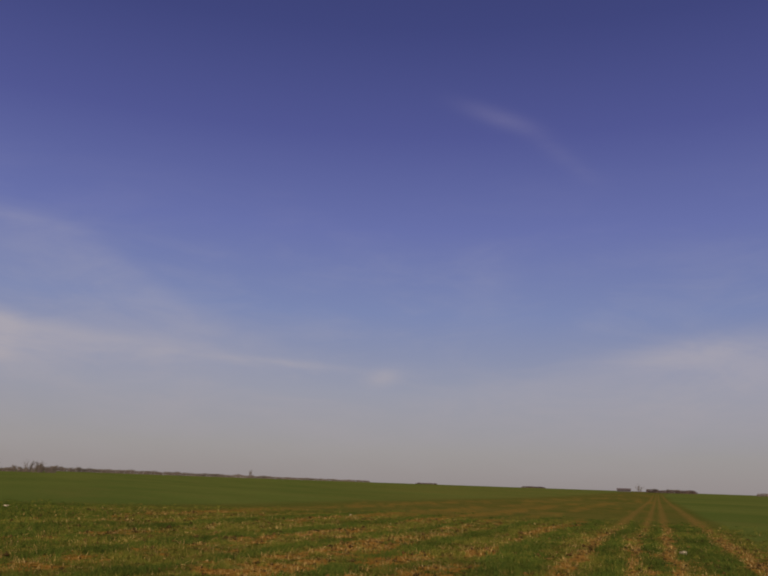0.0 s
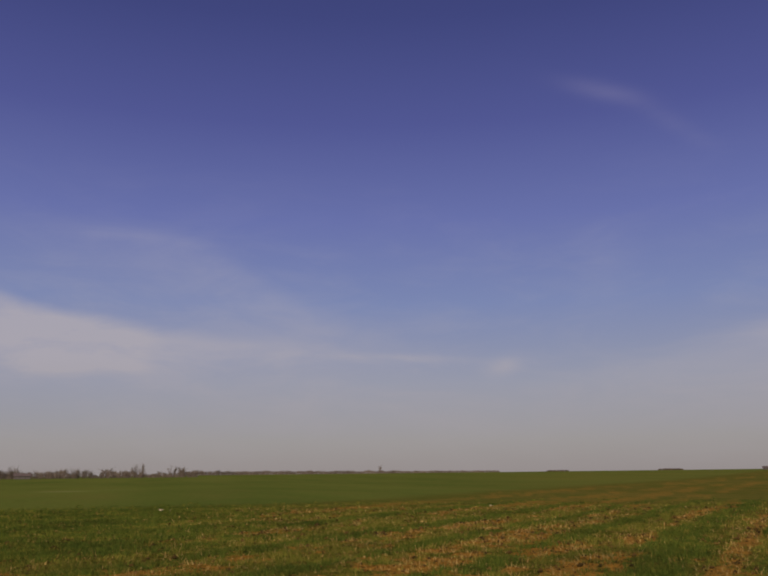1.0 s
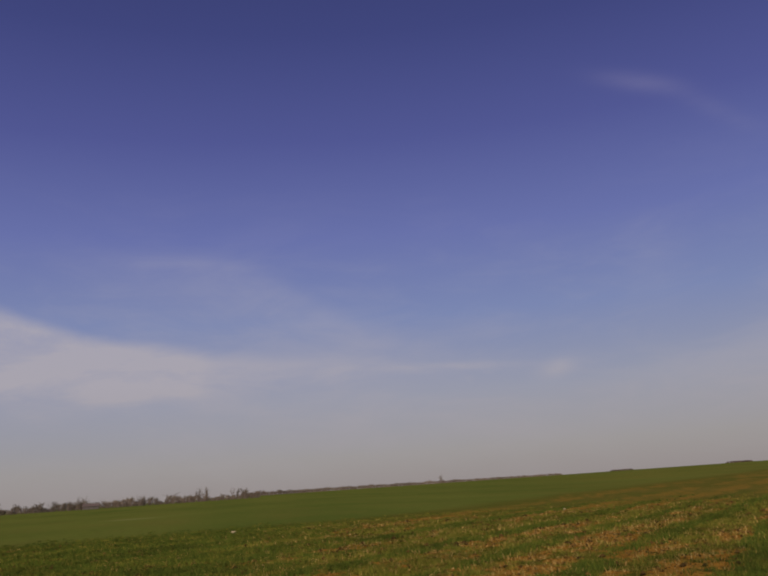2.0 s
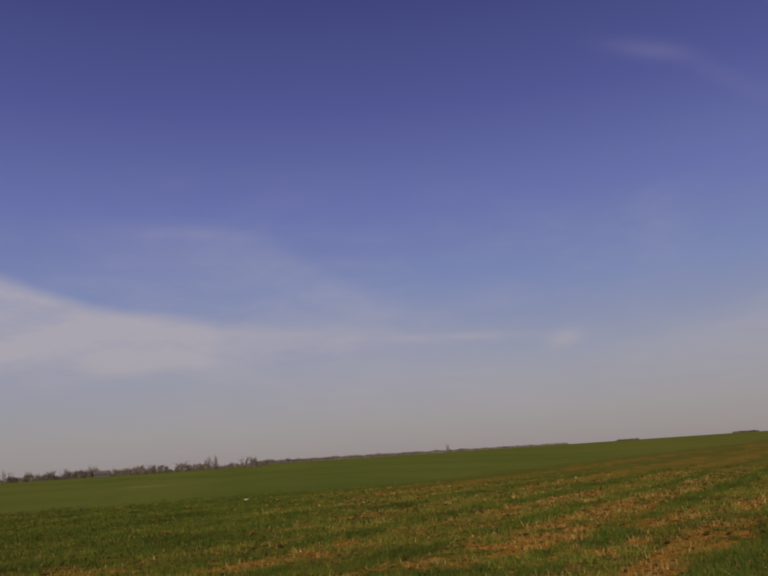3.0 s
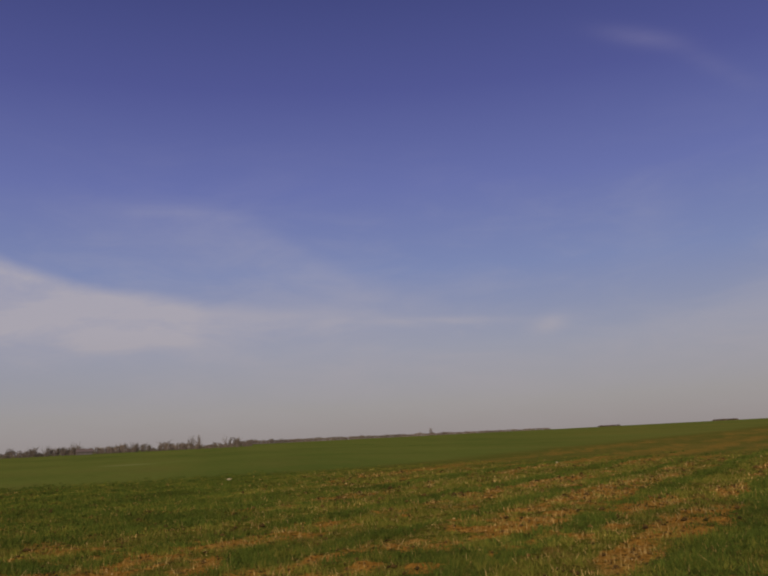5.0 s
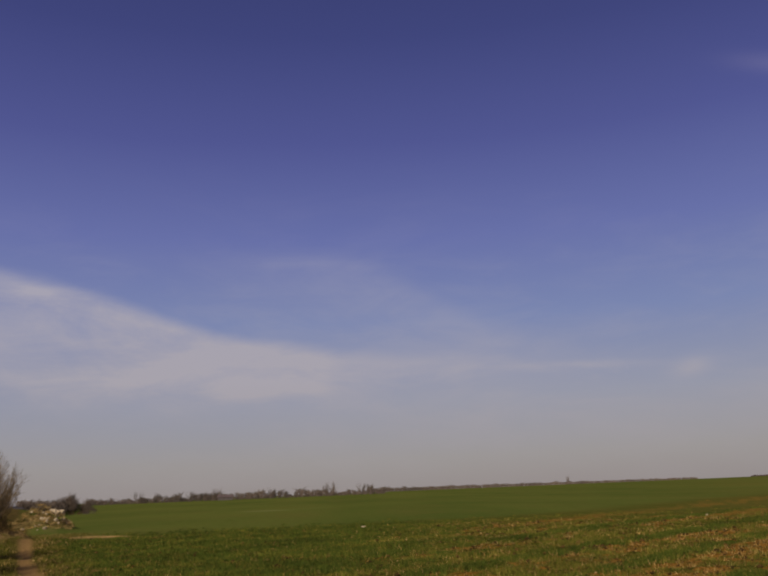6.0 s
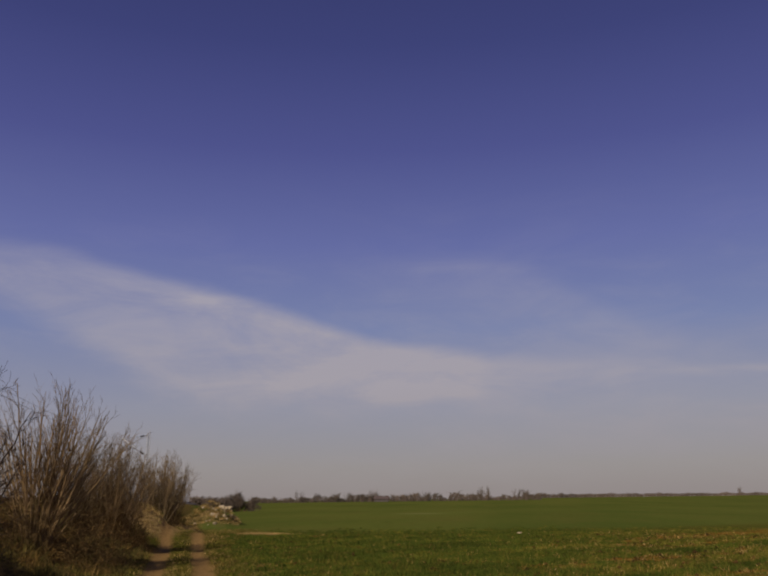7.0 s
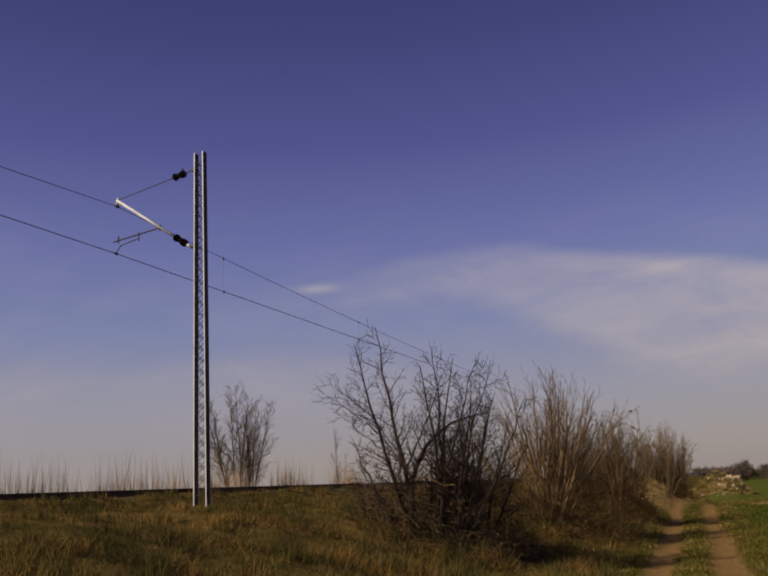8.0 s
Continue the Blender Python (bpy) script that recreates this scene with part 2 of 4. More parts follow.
MAT_INSULATOR = plain("brown_porcelain", (0.02, 0.014, 0.013), (0.035, 0.022, 0.018), 5.0, 0.25, 0.0, 0.02)
MAT_WIRE = plain("copper_wire", (0.05, 0.045, 0.045), (0.08, 0.07, 0.065), 3.0, 0.5, 0.6, 0.02)
MAT_RAIL = plain("rusty_rail", (0.05, 0.03, 0.022), (0.085, 0.05, 0.035), 4.0, 0.7, 0.3, 0.1)
MAT_BALLAST = plain("ballast", (0.09, 0.072, 0.052), (0.16, 0.13, 0.096), 14.0, 0.95, 0.0, 0.8)
MAT_WALL = plain("limewash", (0.06, 0.05, 0.045), (0.09, 0.075, 0.065), 1.0, 0.9)
MAT_ROOF = plain("dark_roof", (0.07, 0.05, 0.045), (0.11, 0.08, 0.07), 1.0, 0.85)

# ================= plan =================
RAIL_AZ, TRACK_AZ, ROW_AZ = radians(-15.8), radians(-20.3), radians(44.0)
UX, UY = math.sin(RAIL_AZ), math.cos(RAIL_AZ)      # along the rails
NX, NY = -UY, UX                                   # to the far side of them
RAIL_D, MAST_D, MAST_S = 13.15, 10.66, 13.8
RAIL_TOP = EYE + 0.46
SPAN = 68.0


def at_rail(s, d, z=0.0):
    return Vector((s * UX + d * NX, s * UY + d * NY, z))


rng = np.random.default_rng(7)
LATTICE = rng.random((256, 256))


def vnoise(x, y):
    """Smooth value noise, 0 to 1, on arrays."""
    xi, yi = np.floor(x).astype(int), np.floor(y).astype(int)
    fx, fy = x - xi, y - yi
    fx, fy = fx * fx * (3 - 2 * fx), fy * fy * (3 - 2 * fy)
    a, b = LATTICE[xi % 256, yi % 256], LATTICE[(xi + 1) % 256, yi % 256]
    c, d = LATTICE[xi % 256, (yi + 1) % 256], LATTICE[(xi + 1) % 256, (yi + 1) % 256]
    return (a * (1 - fx) + b * fx) * (1 - fy) + (c * (1 - fx) + d * fx) * fy


def fbm(x, y, octaves=4):
    total, amp, norm = 0, 1.0, 0.0
    for o in range(octaves):
        total = total + amp * vnoise(x * 2 ** o + 17.3 * o, y * 2 ** o + 5.1 * o)
        norm += amp
        amp *= 0.55
    return total / norm


def sstep(v, a, b):
    k = np.clip((v - a) / (b - a), 0, 1)
    return k * k * (3 - 2 * k)


# bare strips of the field: distance across the rows, half width, bareness
STRIPS = ((-3.2, 0.55, 1.0), (-6.6, 0.8, 0.9), (-10.2, 0.75, 0.9), (-14.9, 0.8, 0.9), (-18.2, 0.4, 0.6), (-22.0, 0.8, 0.5))
# bare patches: across and along the rows, half widths
PATCHES = ((-12.9, 10.3, 2.3, 0.75), (-8.4, 7.5, 2.2, 0.75), (-6.2, 14.2, 1.0, 0.8), (-3.0, 11.0, 0.5, 2.8), (-15.2, 17.7, 1.0, 0.9), (-9.6, 12.9, 0.8, 0.6), (-4.4, 19.0, 0.5, 3.0))
# thick green patches, likewise
CLUMPS = ((-6.1, 10.7, 1.2, 0.9), (-2.1, 12.3, 0.75, 3.0), (-12.2, 8.4, 1.5, 0.5), (-16.5, 12.6, 1.5, 1.2), (-8.6, 10.6, 0.7, 0.8))
# wheel lines along the rows: distance across, half width
TRAMS = ((1.8, 0.22), (0.82, 0.17), (-0.62, 0.25), (3.9, 0.3))
# dry mounds beside the track: place, half widths, height
MOUNDS = ((-15.9, 37.0, 1.2, 1.5, 1.10), (-16.6, 42.6, 1.3, 1.2, 0.75), (-22.3, 65.0, 1.6, 2.4, 1.75), (-20.6, 64.2, 0.9, 1.6, 0.75), (-13.6, 48.0, 1.7, 0.7, 0.10))


def oblongs(w, v, places):
    """Ragged oblong patches in the rows' own axes, 0 to 1."""
    k = 0 * w
    rag = fbm(w * 1.1 + 3, v * 1.1, 3)
    for wc, vc, hw, hv in places:
        q = np.hypot((w - wc) / hw, (v - vc) / hv) + 1.1 * (rag - 0.5)
        k = np.maximum(k, 1 - sstep(q, 0.65, 1.15))
    return k


def zones(x, y):
    """Where each kind of ground lies, 0 to 1: track, bank, crop, bare soil."""
    r = np.hypot(x, y)
    d = x * NX + y * NY
    s = x * UX + y * UY
    tx, ty = math.sin(TRACK_AZ), math.cos(TRACK_AZ)
    along = x * tx + y * ty
    bend = -0.012 * np.clip(along - 39, 0, 14) ** 2
    across = -x * ty + y * tx - 0.24 - bend + 0.14 * (fbm(along * 0.12, along * 0 + 3.0, 2) - 0.5)
    rut = 1 - sstep(np.abs(np.abs(across) - 0.66) + 0.18 * (fbm(x * 2, y * 2, 3) - 0.5), 0.22, 0.39)
    rut = rut * sstep(along, -30, -25) * (1 - sstep(along, 45, 50))
    edge = across + 1.0 * (fbm(x * 0.35, y * 0.35, 3) - 0.5)
    bank = sstep(edge, 1.1, 2.0) * (1 - sstep(r, 900, 1500))
    w = x * math.cos(ROW_AZ) - y * math.sin(ROW_AZ)
    v = x * math.sin(ROW_AZ) + y * math.cos(ROW_AZ)
    wob = 3.0 * (fbm(x * 0.08, y * 0.08, 3) - 0.5)
    left_edge = y + 3.0 * wob - (50 + np.clip(x - 10, 0, 9999) * 1.02)
    crop = np.maximum(sstep(left_edge, -7, 8), sstep(w + 0.3 * wob, 4.6, 5.6))
    patch = fbm(w * 0.75 + 0.15 * v, v * 0.22, 4)
    fine = fbm(w * 2.4, v * 1.2, 3)
    wv = w + 0.9 * (fbm(v * 0.11, w * 0.11, 2) - 0.5)
    strip = 0 * w
    for wc, half, amount in STRIPS:
        broken = 0.35 + 1.0 * sstep(fbm(v * 0.16 + wc * 3.7, v * 0 + wc, 3), 0.32, 0.56)
        strip = np.maximum(strip, amount * broken * (1 - sstep(np.abs(wv - wc), half * 0.45, half * 1.6)))
    soil = sstep(0.20 * strip + 0.42 * patch + 0.60 * fine, 0.485, 0.75)
    soil = np.maximum(soil, 0.95 * oblongs(w, v, PATCHES) * sstep(fine + 0.4 * patch, 0.36, 0.62))
    soil = soil * (1 - 0.85 * oblongs(w, v, CLUMPS))
    # the left part of the field is greener further out
    soil = soil * (1 - 0.55 * sstep(r, 11, 19) * (1 - sstep(np.arctan2(x, y), 0.0, 0.35)))
    tram = 0 * w
    for wc, half in TRAMS:
        tram = np.maximum(tram, 1 - sstep(np.abs(w - wc), half * 0.6, half * 1.5))
    soil = np.maximum(soil * (1 - 0.85 * crop), (0.85 + 0.5 * (fine - 0.5)) * tram * sstep(v, 9, 15) * (1 - sstep(v, 60, 90)))
    rows = sstep(vnoise(wv * 0.9 + 11, v * 0.012) * 0.6 + vnoise(wv * 0.35 + 5, v * 0.02) * 0.5, 0.48, 0.78)
    soil = soil * (1 - 0.5 * sstep(r, 25, 60)) + 0.34 * rows * (1 - crop) * sstep(r, 28, 50) * (1 - sstep(r, 250, 600))
    soil = np.clip(soil, 0, 1) * sstep(-across, 0.6, 2.5)
    for mx, my, rx, ry, mh in MOUNDS:
        q = ((x - mx) / rx) ** 2 + ((y - my) / ry) ** 2
        bank = np.maximum(bank, 1 - sstep(q + 0.5 * (fine - 0.5), 1.2, 2.0))
        soil = soil * sstep(q, 1.0, 2.2)
    return rut, bank, crop, soil, across, along, d, s, r


def dryness(x, y):
    """The pale dry mounds, 0 to 1."""
    k = 0 * x
    for mx, my, rx, ry, mh in MOUNDS:
        q = ((x - mx) / rx) ** 2 + ((y - my) / ry) ** 2 + 0.8 * (fbm(x * 1.1, y * 1.1, 3) - 0.5)
        k = np.maximum(k, (0.45 if my > 60 else 1.0) * (1 - sstep(q, 1.3, 2.3)))
    return k


def lushness(x, y):
    """Where the field's grass grows thick and dark, 0 to 1."""
    w = x * math.cos(ROW_AZ) - y * math.sin(ROW_AZ)
    v = x * math.sin(ROW_AZ) + y * math.cos(ROW_AZ)
    wv = w + 0.9 * (fbm(v * 0.11, w * 0.11, 2) - 0.5)
    k = 0 * w
    for wc, half in ((-2.25, 0.75), (-5.1, 0.45), (-8.0, 0.3), (-11.3, 0.7), (-16.0, 0.8), (0.1, 0.25), (1.3, 0.25), (2.75, 0.7)):
        k = np.maximum(k, 1 - sstep(np.abs(wv - wc), half * 0.5, half * 1.5))
    k = np.maximum(k, 0.8 * sstep(np.hypot(x, y), 14, 22) * (1 - sstep(np.arctan2(x, y), 0.0, 0.3)))
    k = np.maximum(k, 1.25 * oblongs(w, v, CLUMPS))
    return sstep(0.36 * k + 0.46 * fbm(w * 0.9 + 31, v * 0.35, 4) + 0.34 * fbm(w * 3 + 7, v * 2, 3), 0.49, 0.68)


def height(x, y):
    rut, bank, crop, soil, across, along, d, s, r = zones(x, y)
    z = 0.10 * (fbm(x * 0.05, y * 0.05, 3) - 0.5) * sstep(r, 3, 25)
    z = z + 0.05 * (fbm(x * 0.9, y * 0.9, 3) - 0.5) * (1 - crop) * (1 - rut) * (1 - sstep(r, 60, 120))
    z = z + 0.12 * (fbm(x * 2.3, y * 2.3, 2) - 0.5) * (1 - crop) * (1 - rut) * (1 - sstep(r, 20, 40))
    z = z + (4.3 + 1.2 * (fbm(x * 0.0016, y * 0.0016, 2) - 0.5)) * sstep(r, 160, 950)
    z = z - 0.05 * rut * (1 - sstep(r, 70, 90))
    # railway embankment, seen from its foot
    toe = 2.6 + 1.3 * (fbm(s * 0.11, s * 0 + 9, 2) - 0.5) + np.clip(s - 20, 0, 40) * 0.03
    crest = RAIL_TOP - 0.16 - 0.30 * (1 - sstep(d, 10.9, 11.8))
    rise = sstep(d, toe, toe + 7.2)
    fall = 1 - sstep(d, 15.6, 19.5)
    fade = 1 - sstep(np.abs(s), 120, 260)
    lump = 0.30 * (fbm(x * 0.45, y * 0.45, 3) - 0.5) * sstep(d, toe - 0.5, toe + 1.5) * (1 - sstep(d, 9.2, 10.6))
    z = z + (crest * rise * fall + lump) * fade
    # low hump that the track climbs
    z = z + 0.46 * np.exp(-((along - 42.0) / 3.6) ** 2 - ((across + 0.2) / 2.6) ** 2) - 0.16 * np.exp(-((along - 36.0) / 1.5) ** 2 - (across / 2.6) ** 2)
    # dry mound beside the track
    for mx, my, rx, ry, mh in MOUNDS:
        z = z + mh * np.exp(-(((x - mx) / rx) ** 2 + ((y - my) / ry) ** 2)) * (0.75 + 0.5 * fbm(x * 0.9, y * 0.9, 3))
    return z


def ground_z(x, y):
    return float(height(np.array([float(x)]), np.array([float(y)]))[0])


def mesh_object(name, verts, faces, material, parent=None, smooth=False):
    me = bpy.data.meshes.new(name)
    me.from_pydata([tuple(v) for v in verts], [], [tuple(f) for f in faces])
    if smooth:
        me.shade_smooth()
    me.materials.append(material)
    ob = new(name, me)
    ob.parent = parent
    return ob


# ================= ground =================
def ground_material():
    m, g, b = surface("field_ground", 1.0, 0.0, 0.0)
    geo = g.nodes.new("ShaderNodeNewGeometry")
    pos = geo.outputs["Position"]

    def attr(name):
        n = g.nodes.new("ShaderNodeAttribute")
        n.attribute_name = name
        return n.outputs["Fac"]
    fine = g.noise(pos, 9.0, 6, 0.65)
    mid = g.noise(pos, 1.3, 5, 0.6)
    rows = g.noise(g.scaled(pos, 1.0, 0.10, 1.0, ROW_AZ), 2.2, 4, 0.6)
    large = g.noise(g.scaled(pos, 1.0, 0.25, 1.0, ROW_AZ), 0.03, 4, 0.6)
    soilc = g.mix(g.span(fine, 0.3, 0.7), (0.135, 0.063, 0.011), (0.30, 0.146, 0.026))
    soilc = g.mix(g.span(mid, 0.45, 0.75), soilc, (0.20, 0.118, 0.026))
    grassc = g.mix(g.span(fine, 0.3, 0.7), (0.036, 0.042, 0.007), (0.105, 0.098, 0.014))
    grassc = g.mix(g.span(rows, 0.42, 0.70, 0.0, 0.6), grassc, (0.15, 0.090, 0.022))
    cropc = g.mix(g.span(large, 0.35, 0.65), (0.078, 0.103, 0.019), (0.112, 0.126, 0.025))
    cropc = g.mix(g.span(rows, 0.45, 0.75, 0.0, 0.25), cropc, (0.105, 0.082, 0.022))
    bankc = g.mix(g.span(mid, 0.3, 0.7), (0.060, 0.052, 0.015), (0.165, 0.108, 0.034))
    dirt = g.mix(g.span(fine, 0.3, 0.7), (0.18, 0.107, 0.038), (0.27, 0.165, 0.064))
    pale = g.mix(0.55, cropc, (0.30, 0.26, 0.12))
    f = g.math("ADD", attr("soil"), g.math("ADD", g.math("MULTIPLY", g.math("SUBTRACT", fine, 0.5), 1.2), g.math("MULTIPLY", g.math("SUBTRACT", mid, 0.5), 0.7)))
    grassc = g.mix(g.math("MULTIPLY", attr("lush"), 0.75), grassc, (0.042, 0.056, 0.010))
    col = g.mix(g.span(f, 0.25, 0.65), grassc, soilc)
    # dark specks painted as the shade between grass tufts, coarse then fine
    gap_shade = g.noise(g.scaled(pos, 1.0, 0.6, 1.0, ROW_AZ), 5.5, 3, 0.55)
    col = g.mix(g.span(gap_shade, 0.57, 0.67, 0.0, 0.85), col, (0.034, 0.026, 0.008))
    fine_gap_shade = g.noise(pos, 21.0, 3, 0.5)
    col = g.mix(g.span(fine_gap_shade, 0.56, 0.70, 0.0, 0.85), col, (0.035, 0.024, 0.008))
    sep = g.nodes.new("ShaderNodeSeparateXYZ")
    g.links.new(g.scaled(pos, 1.0, 1.0, 1.0, ROW_AZ), sep.inputs[0])
    w = g.math("ADD", sep.outputs[0], g.math("MULTIPLY", g.math("SUBTRACT", mid, 0.5), 0.35))
    long_rows = g.noise(g.scaled(pos, 1.0, 0.012, 1.0, ROW_AZ), 0.55, 4, 0.65)
    uneven = g.noise(g.scaled(pos, 1.0, 0.3, 1.0, ROW_AZ), 0.11, 5, 0.65)
    cropc = g.mix(g.span(uneven, 0.46, 0.66, 0.0, 0.55), cropc, (0.118, 0.110, 0.026))
    cropc = g.mix(g.span(uneven, 0.40, 0.28, 0.0, 0.5), cropc, (0.050, 0.070, 0.014))
    cropc = g.mix(g.span(mid, 0.38, 0.68, 0.0, 0.32), cropc, (0.055, 0.072, 0.014))
    cropc = g.mix(g.span(fine, 0.5, 0.72, 0.0, 0.35), cropc, (0.14, 0.125, 0.035))
    col = g.mix(attr("crop"), col, cropc)
    ochre = g.mix(g.span(fine, 0.3, 0.7), (0.15, 0.085, 0.02), (0.23, 0.135, 0.035))
    col = g.mix(g.math("MULTIPLY", attr("rows"), g.span(long_rows, 0.47, 0.66, 0.0, 0.55)), col, ochre)
    for wc, half in TRAMS:
        off = g.math("ABSOLUTE", g.math("SUBTRACT", w, wc))
        col = g.mix(g.math("MULTIPLY", g.math("MULTIPLY", attr("lines"), g.span(mid, 0.30, 0.55, 0.35, 1.0)), g.span(off, half * 2.2, half * 0.3, 0.0, 0.62)), col, ochre)
    col = g.mix(attr("pale"), col, pale)
    col = g.mix(attr("bank"), col, bankc)
    # random darker spots over the bank colour
    bank_spots = g.noise(pos, 3.4, 4, 0.6)
    col = g.mix(g.math("MULTIPLY", attr("bank"), g.span(bank_spots, 0.52, 0.68, 0.0, 0.75)), col, (0.045, 0.038, 0.012))
    col = g.mix(attr("dry"), col, g.mix(g.span(fine, 0.3, 0.7), (0.23, 0.148, 0.056), (0.36, 0.24, 0.098)))
    col = g.mix(attr("rut"), col, dirt)
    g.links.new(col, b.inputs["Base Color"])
    h = g.math("ADD", fine, g.math("MULTIPLY", mid, 1.5))
    bump(g, b, h, 0.7, 0.06)
    return m


def build_ground():
    az = np.concatenate([np.arange(-82, 66, 0.42), np.arange(66, 278, 4.0)])
    az = np.radians(az)
    radii = [0.0]
    r = 0.6
    while r < 4300:
        radii.append(r)
        r *= 1.02 if 7 < r < 60 else 1.07
    radii = np.array(radii[1:])
    na, nr = len(az), len(radii)
    rr, aa = np.meshgrid(radii, az, indexing="ij")
    x, y = (rr * np.sin(aa)).ravel(), (rr * np.cos(aa)).ravel()
    z = height(x, y)
    rut, bank, crop, soil, across, along, d, s, r = zones(x, y)
    verts = np.column_stack([x, y, z])
    verts = np.vstack([[0, 0, 0], verts])
    faces = []
    for i in range(nr - 1):
        for j in range(na):
            k = (j + 1) % na
            faces.append((1 + i * na + j, 1 + i * na + k, 1 + (i + 1) * na + k, 1 + (i + 1) * na + j)[::-1])
    for j in range(na):
        faces.append((0, 1 + (j + 1) % na, 1 + j)[::-1])
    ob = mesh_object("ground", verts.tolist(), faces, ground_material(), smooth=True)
    pale = np.zeros_like(x)
    wx, vx = x * math.cos(ROW_AZ) - y * math.sin(ROW_AZ), x * math.sin(ROW_AZ) + y * math.cos(ROW_AZ)
    lines = sstep(vx, 14, 30) * (1 - sstep(vx, 350, 700))
    far_rows = sstep(r, 35, 70) * (1 - sstep(r, 350, 900)) * (1 - sstep(wx, 3.5, 4.8)) * sstep(np.arctan2(x, y), 0.30, 0.55)
    for px, py, la, lw in ((-10.5, 126, 5.0, 2.2), (-1.5, 140, 5.0, 2.0)):
        q = ((x - px) / la) ** 2 + ((y - py - 0.12 * (x - px)) / lw) ** 2
        pale = np.maximum(pale, np.exp(-q * q))
    for name, values in (("rut", rut), ("bank", bank), ("crop", np.maximum(crop, 0.42 * sstep(r, 34, 60))), ("soil", soil), ("pale", pale), ("dry", dryness(x, y)), ("lines", lines), ("rows", far_rows), ("lush", lushness(x, y) * (1 - sstep(r, 40, 70)) * sstep(-across, 1.2, 2.6))):
        at = ob.data.attributes.new(name, "FLOAT", "POINT")
        at.data.foreach_set("value", np.concatenate([[values[0]], values]).astype(np.float32))
    tagged(ob, "flat green farm field with bare brown strips", "ground", kind="structure")
    return ob


build_ground()


# ================= railway =================
def box(bm, centre, size, rot=None):
    m = Matrix.Translation(centre) @ (rot.to_4x4() if rot else Matrix()) @ Matrix.Diagonal((*size, 1))
    return bmesh.ops.create_cube(bm, size=1.0, matrix=m)["verts"]


def rod(bm, a, b, r0, r1=None, sides=8):
    a, b = Vector(a), Vector(b)
    d = b - a
    m = Matrix.Translation((a + b) / 2) @ d.to_track_quat("Z", "Y").to_matrix().to_4x4()
    return bmesh.ops.create_cone(bm, cap_ends=True, segments=sides, radius1=r0, radius2=r0 if r1 is None else r1, depth=d.length, matrix=m)["verts"]


def part(name, bm, material, parent=None, label="", smooth=False):
    me = bpy.data.meshes.new(name)
    bm.to_mesh(me)
    bm.free()
    if smooth:
        me.shade_smooth()
    me.materials.append(material)
    ob = new(name, me)
    ob.parent = parent
    if label:
        ob["label"] = label
    return ob


def prism_along(profile, s0, s1, step, d0, z0, wobble=0.0):
    """A long body of constant section (offset from the line, height) along the rails."""
    ss = np.arange(s0, s1 + step / 2, step)
    verts, faces = [], []
    n = len(profile)
    for s in ss:
        for o, h in profile:
            jit = wobble * (random.random() - 0.5)
            verts.append(at_rail(s, d0 + o, z0 + h + jit))
    for i in range(len(ss) - 1):
        for j in range(n):
            k = (j + 1) % n
            faces.append((i * n + j, i * n + k, (i + 1) * n + k, (i + 1) * n + j))
    faces.append(tuple(range(n))[::-1])
    faces.append(tuple((len(ss) - 1) * n + j for j in range(n)))
    return verts, faces


RAIL_PROFILE = [(-0.075, 0.0), (0.075, 0.0), (0.075, 0.012), (0.012, 0.03), (0.012, 0.13), (0.036, 0.14), (0.036, 0.172),
                (-0.036, 0.172), (-0.036, 0.14), (-0.012, 0.13), (-0.012, 0.03), (-0.075, 0.012)]
v, f = prism_along([(-1.9, -0.3), (1.9, -0.3), (1.45, 0.0), (-1.45, 0.0)], -60, 160, 1.0, RAIL_D, RAIL_TOP - 0.172, 0.02)
tagged(mesh_object("ballast_bed", v, f, MAT_BALLAST), "low grey stone ballast bed on the embankment", "ballast", kind="structure")
for side in (-0.75, 0.75):
    v, f = prism_along(RAIL_PROFILE, -60, 160, 5.0, RAIL_D + side, RAIL_TOP - 0.172)
    tagged(mesh_object("rail", v, f, MAT_RAIL), "dark rusty steel rail on the embankment", "rail", "rails of the railway line")


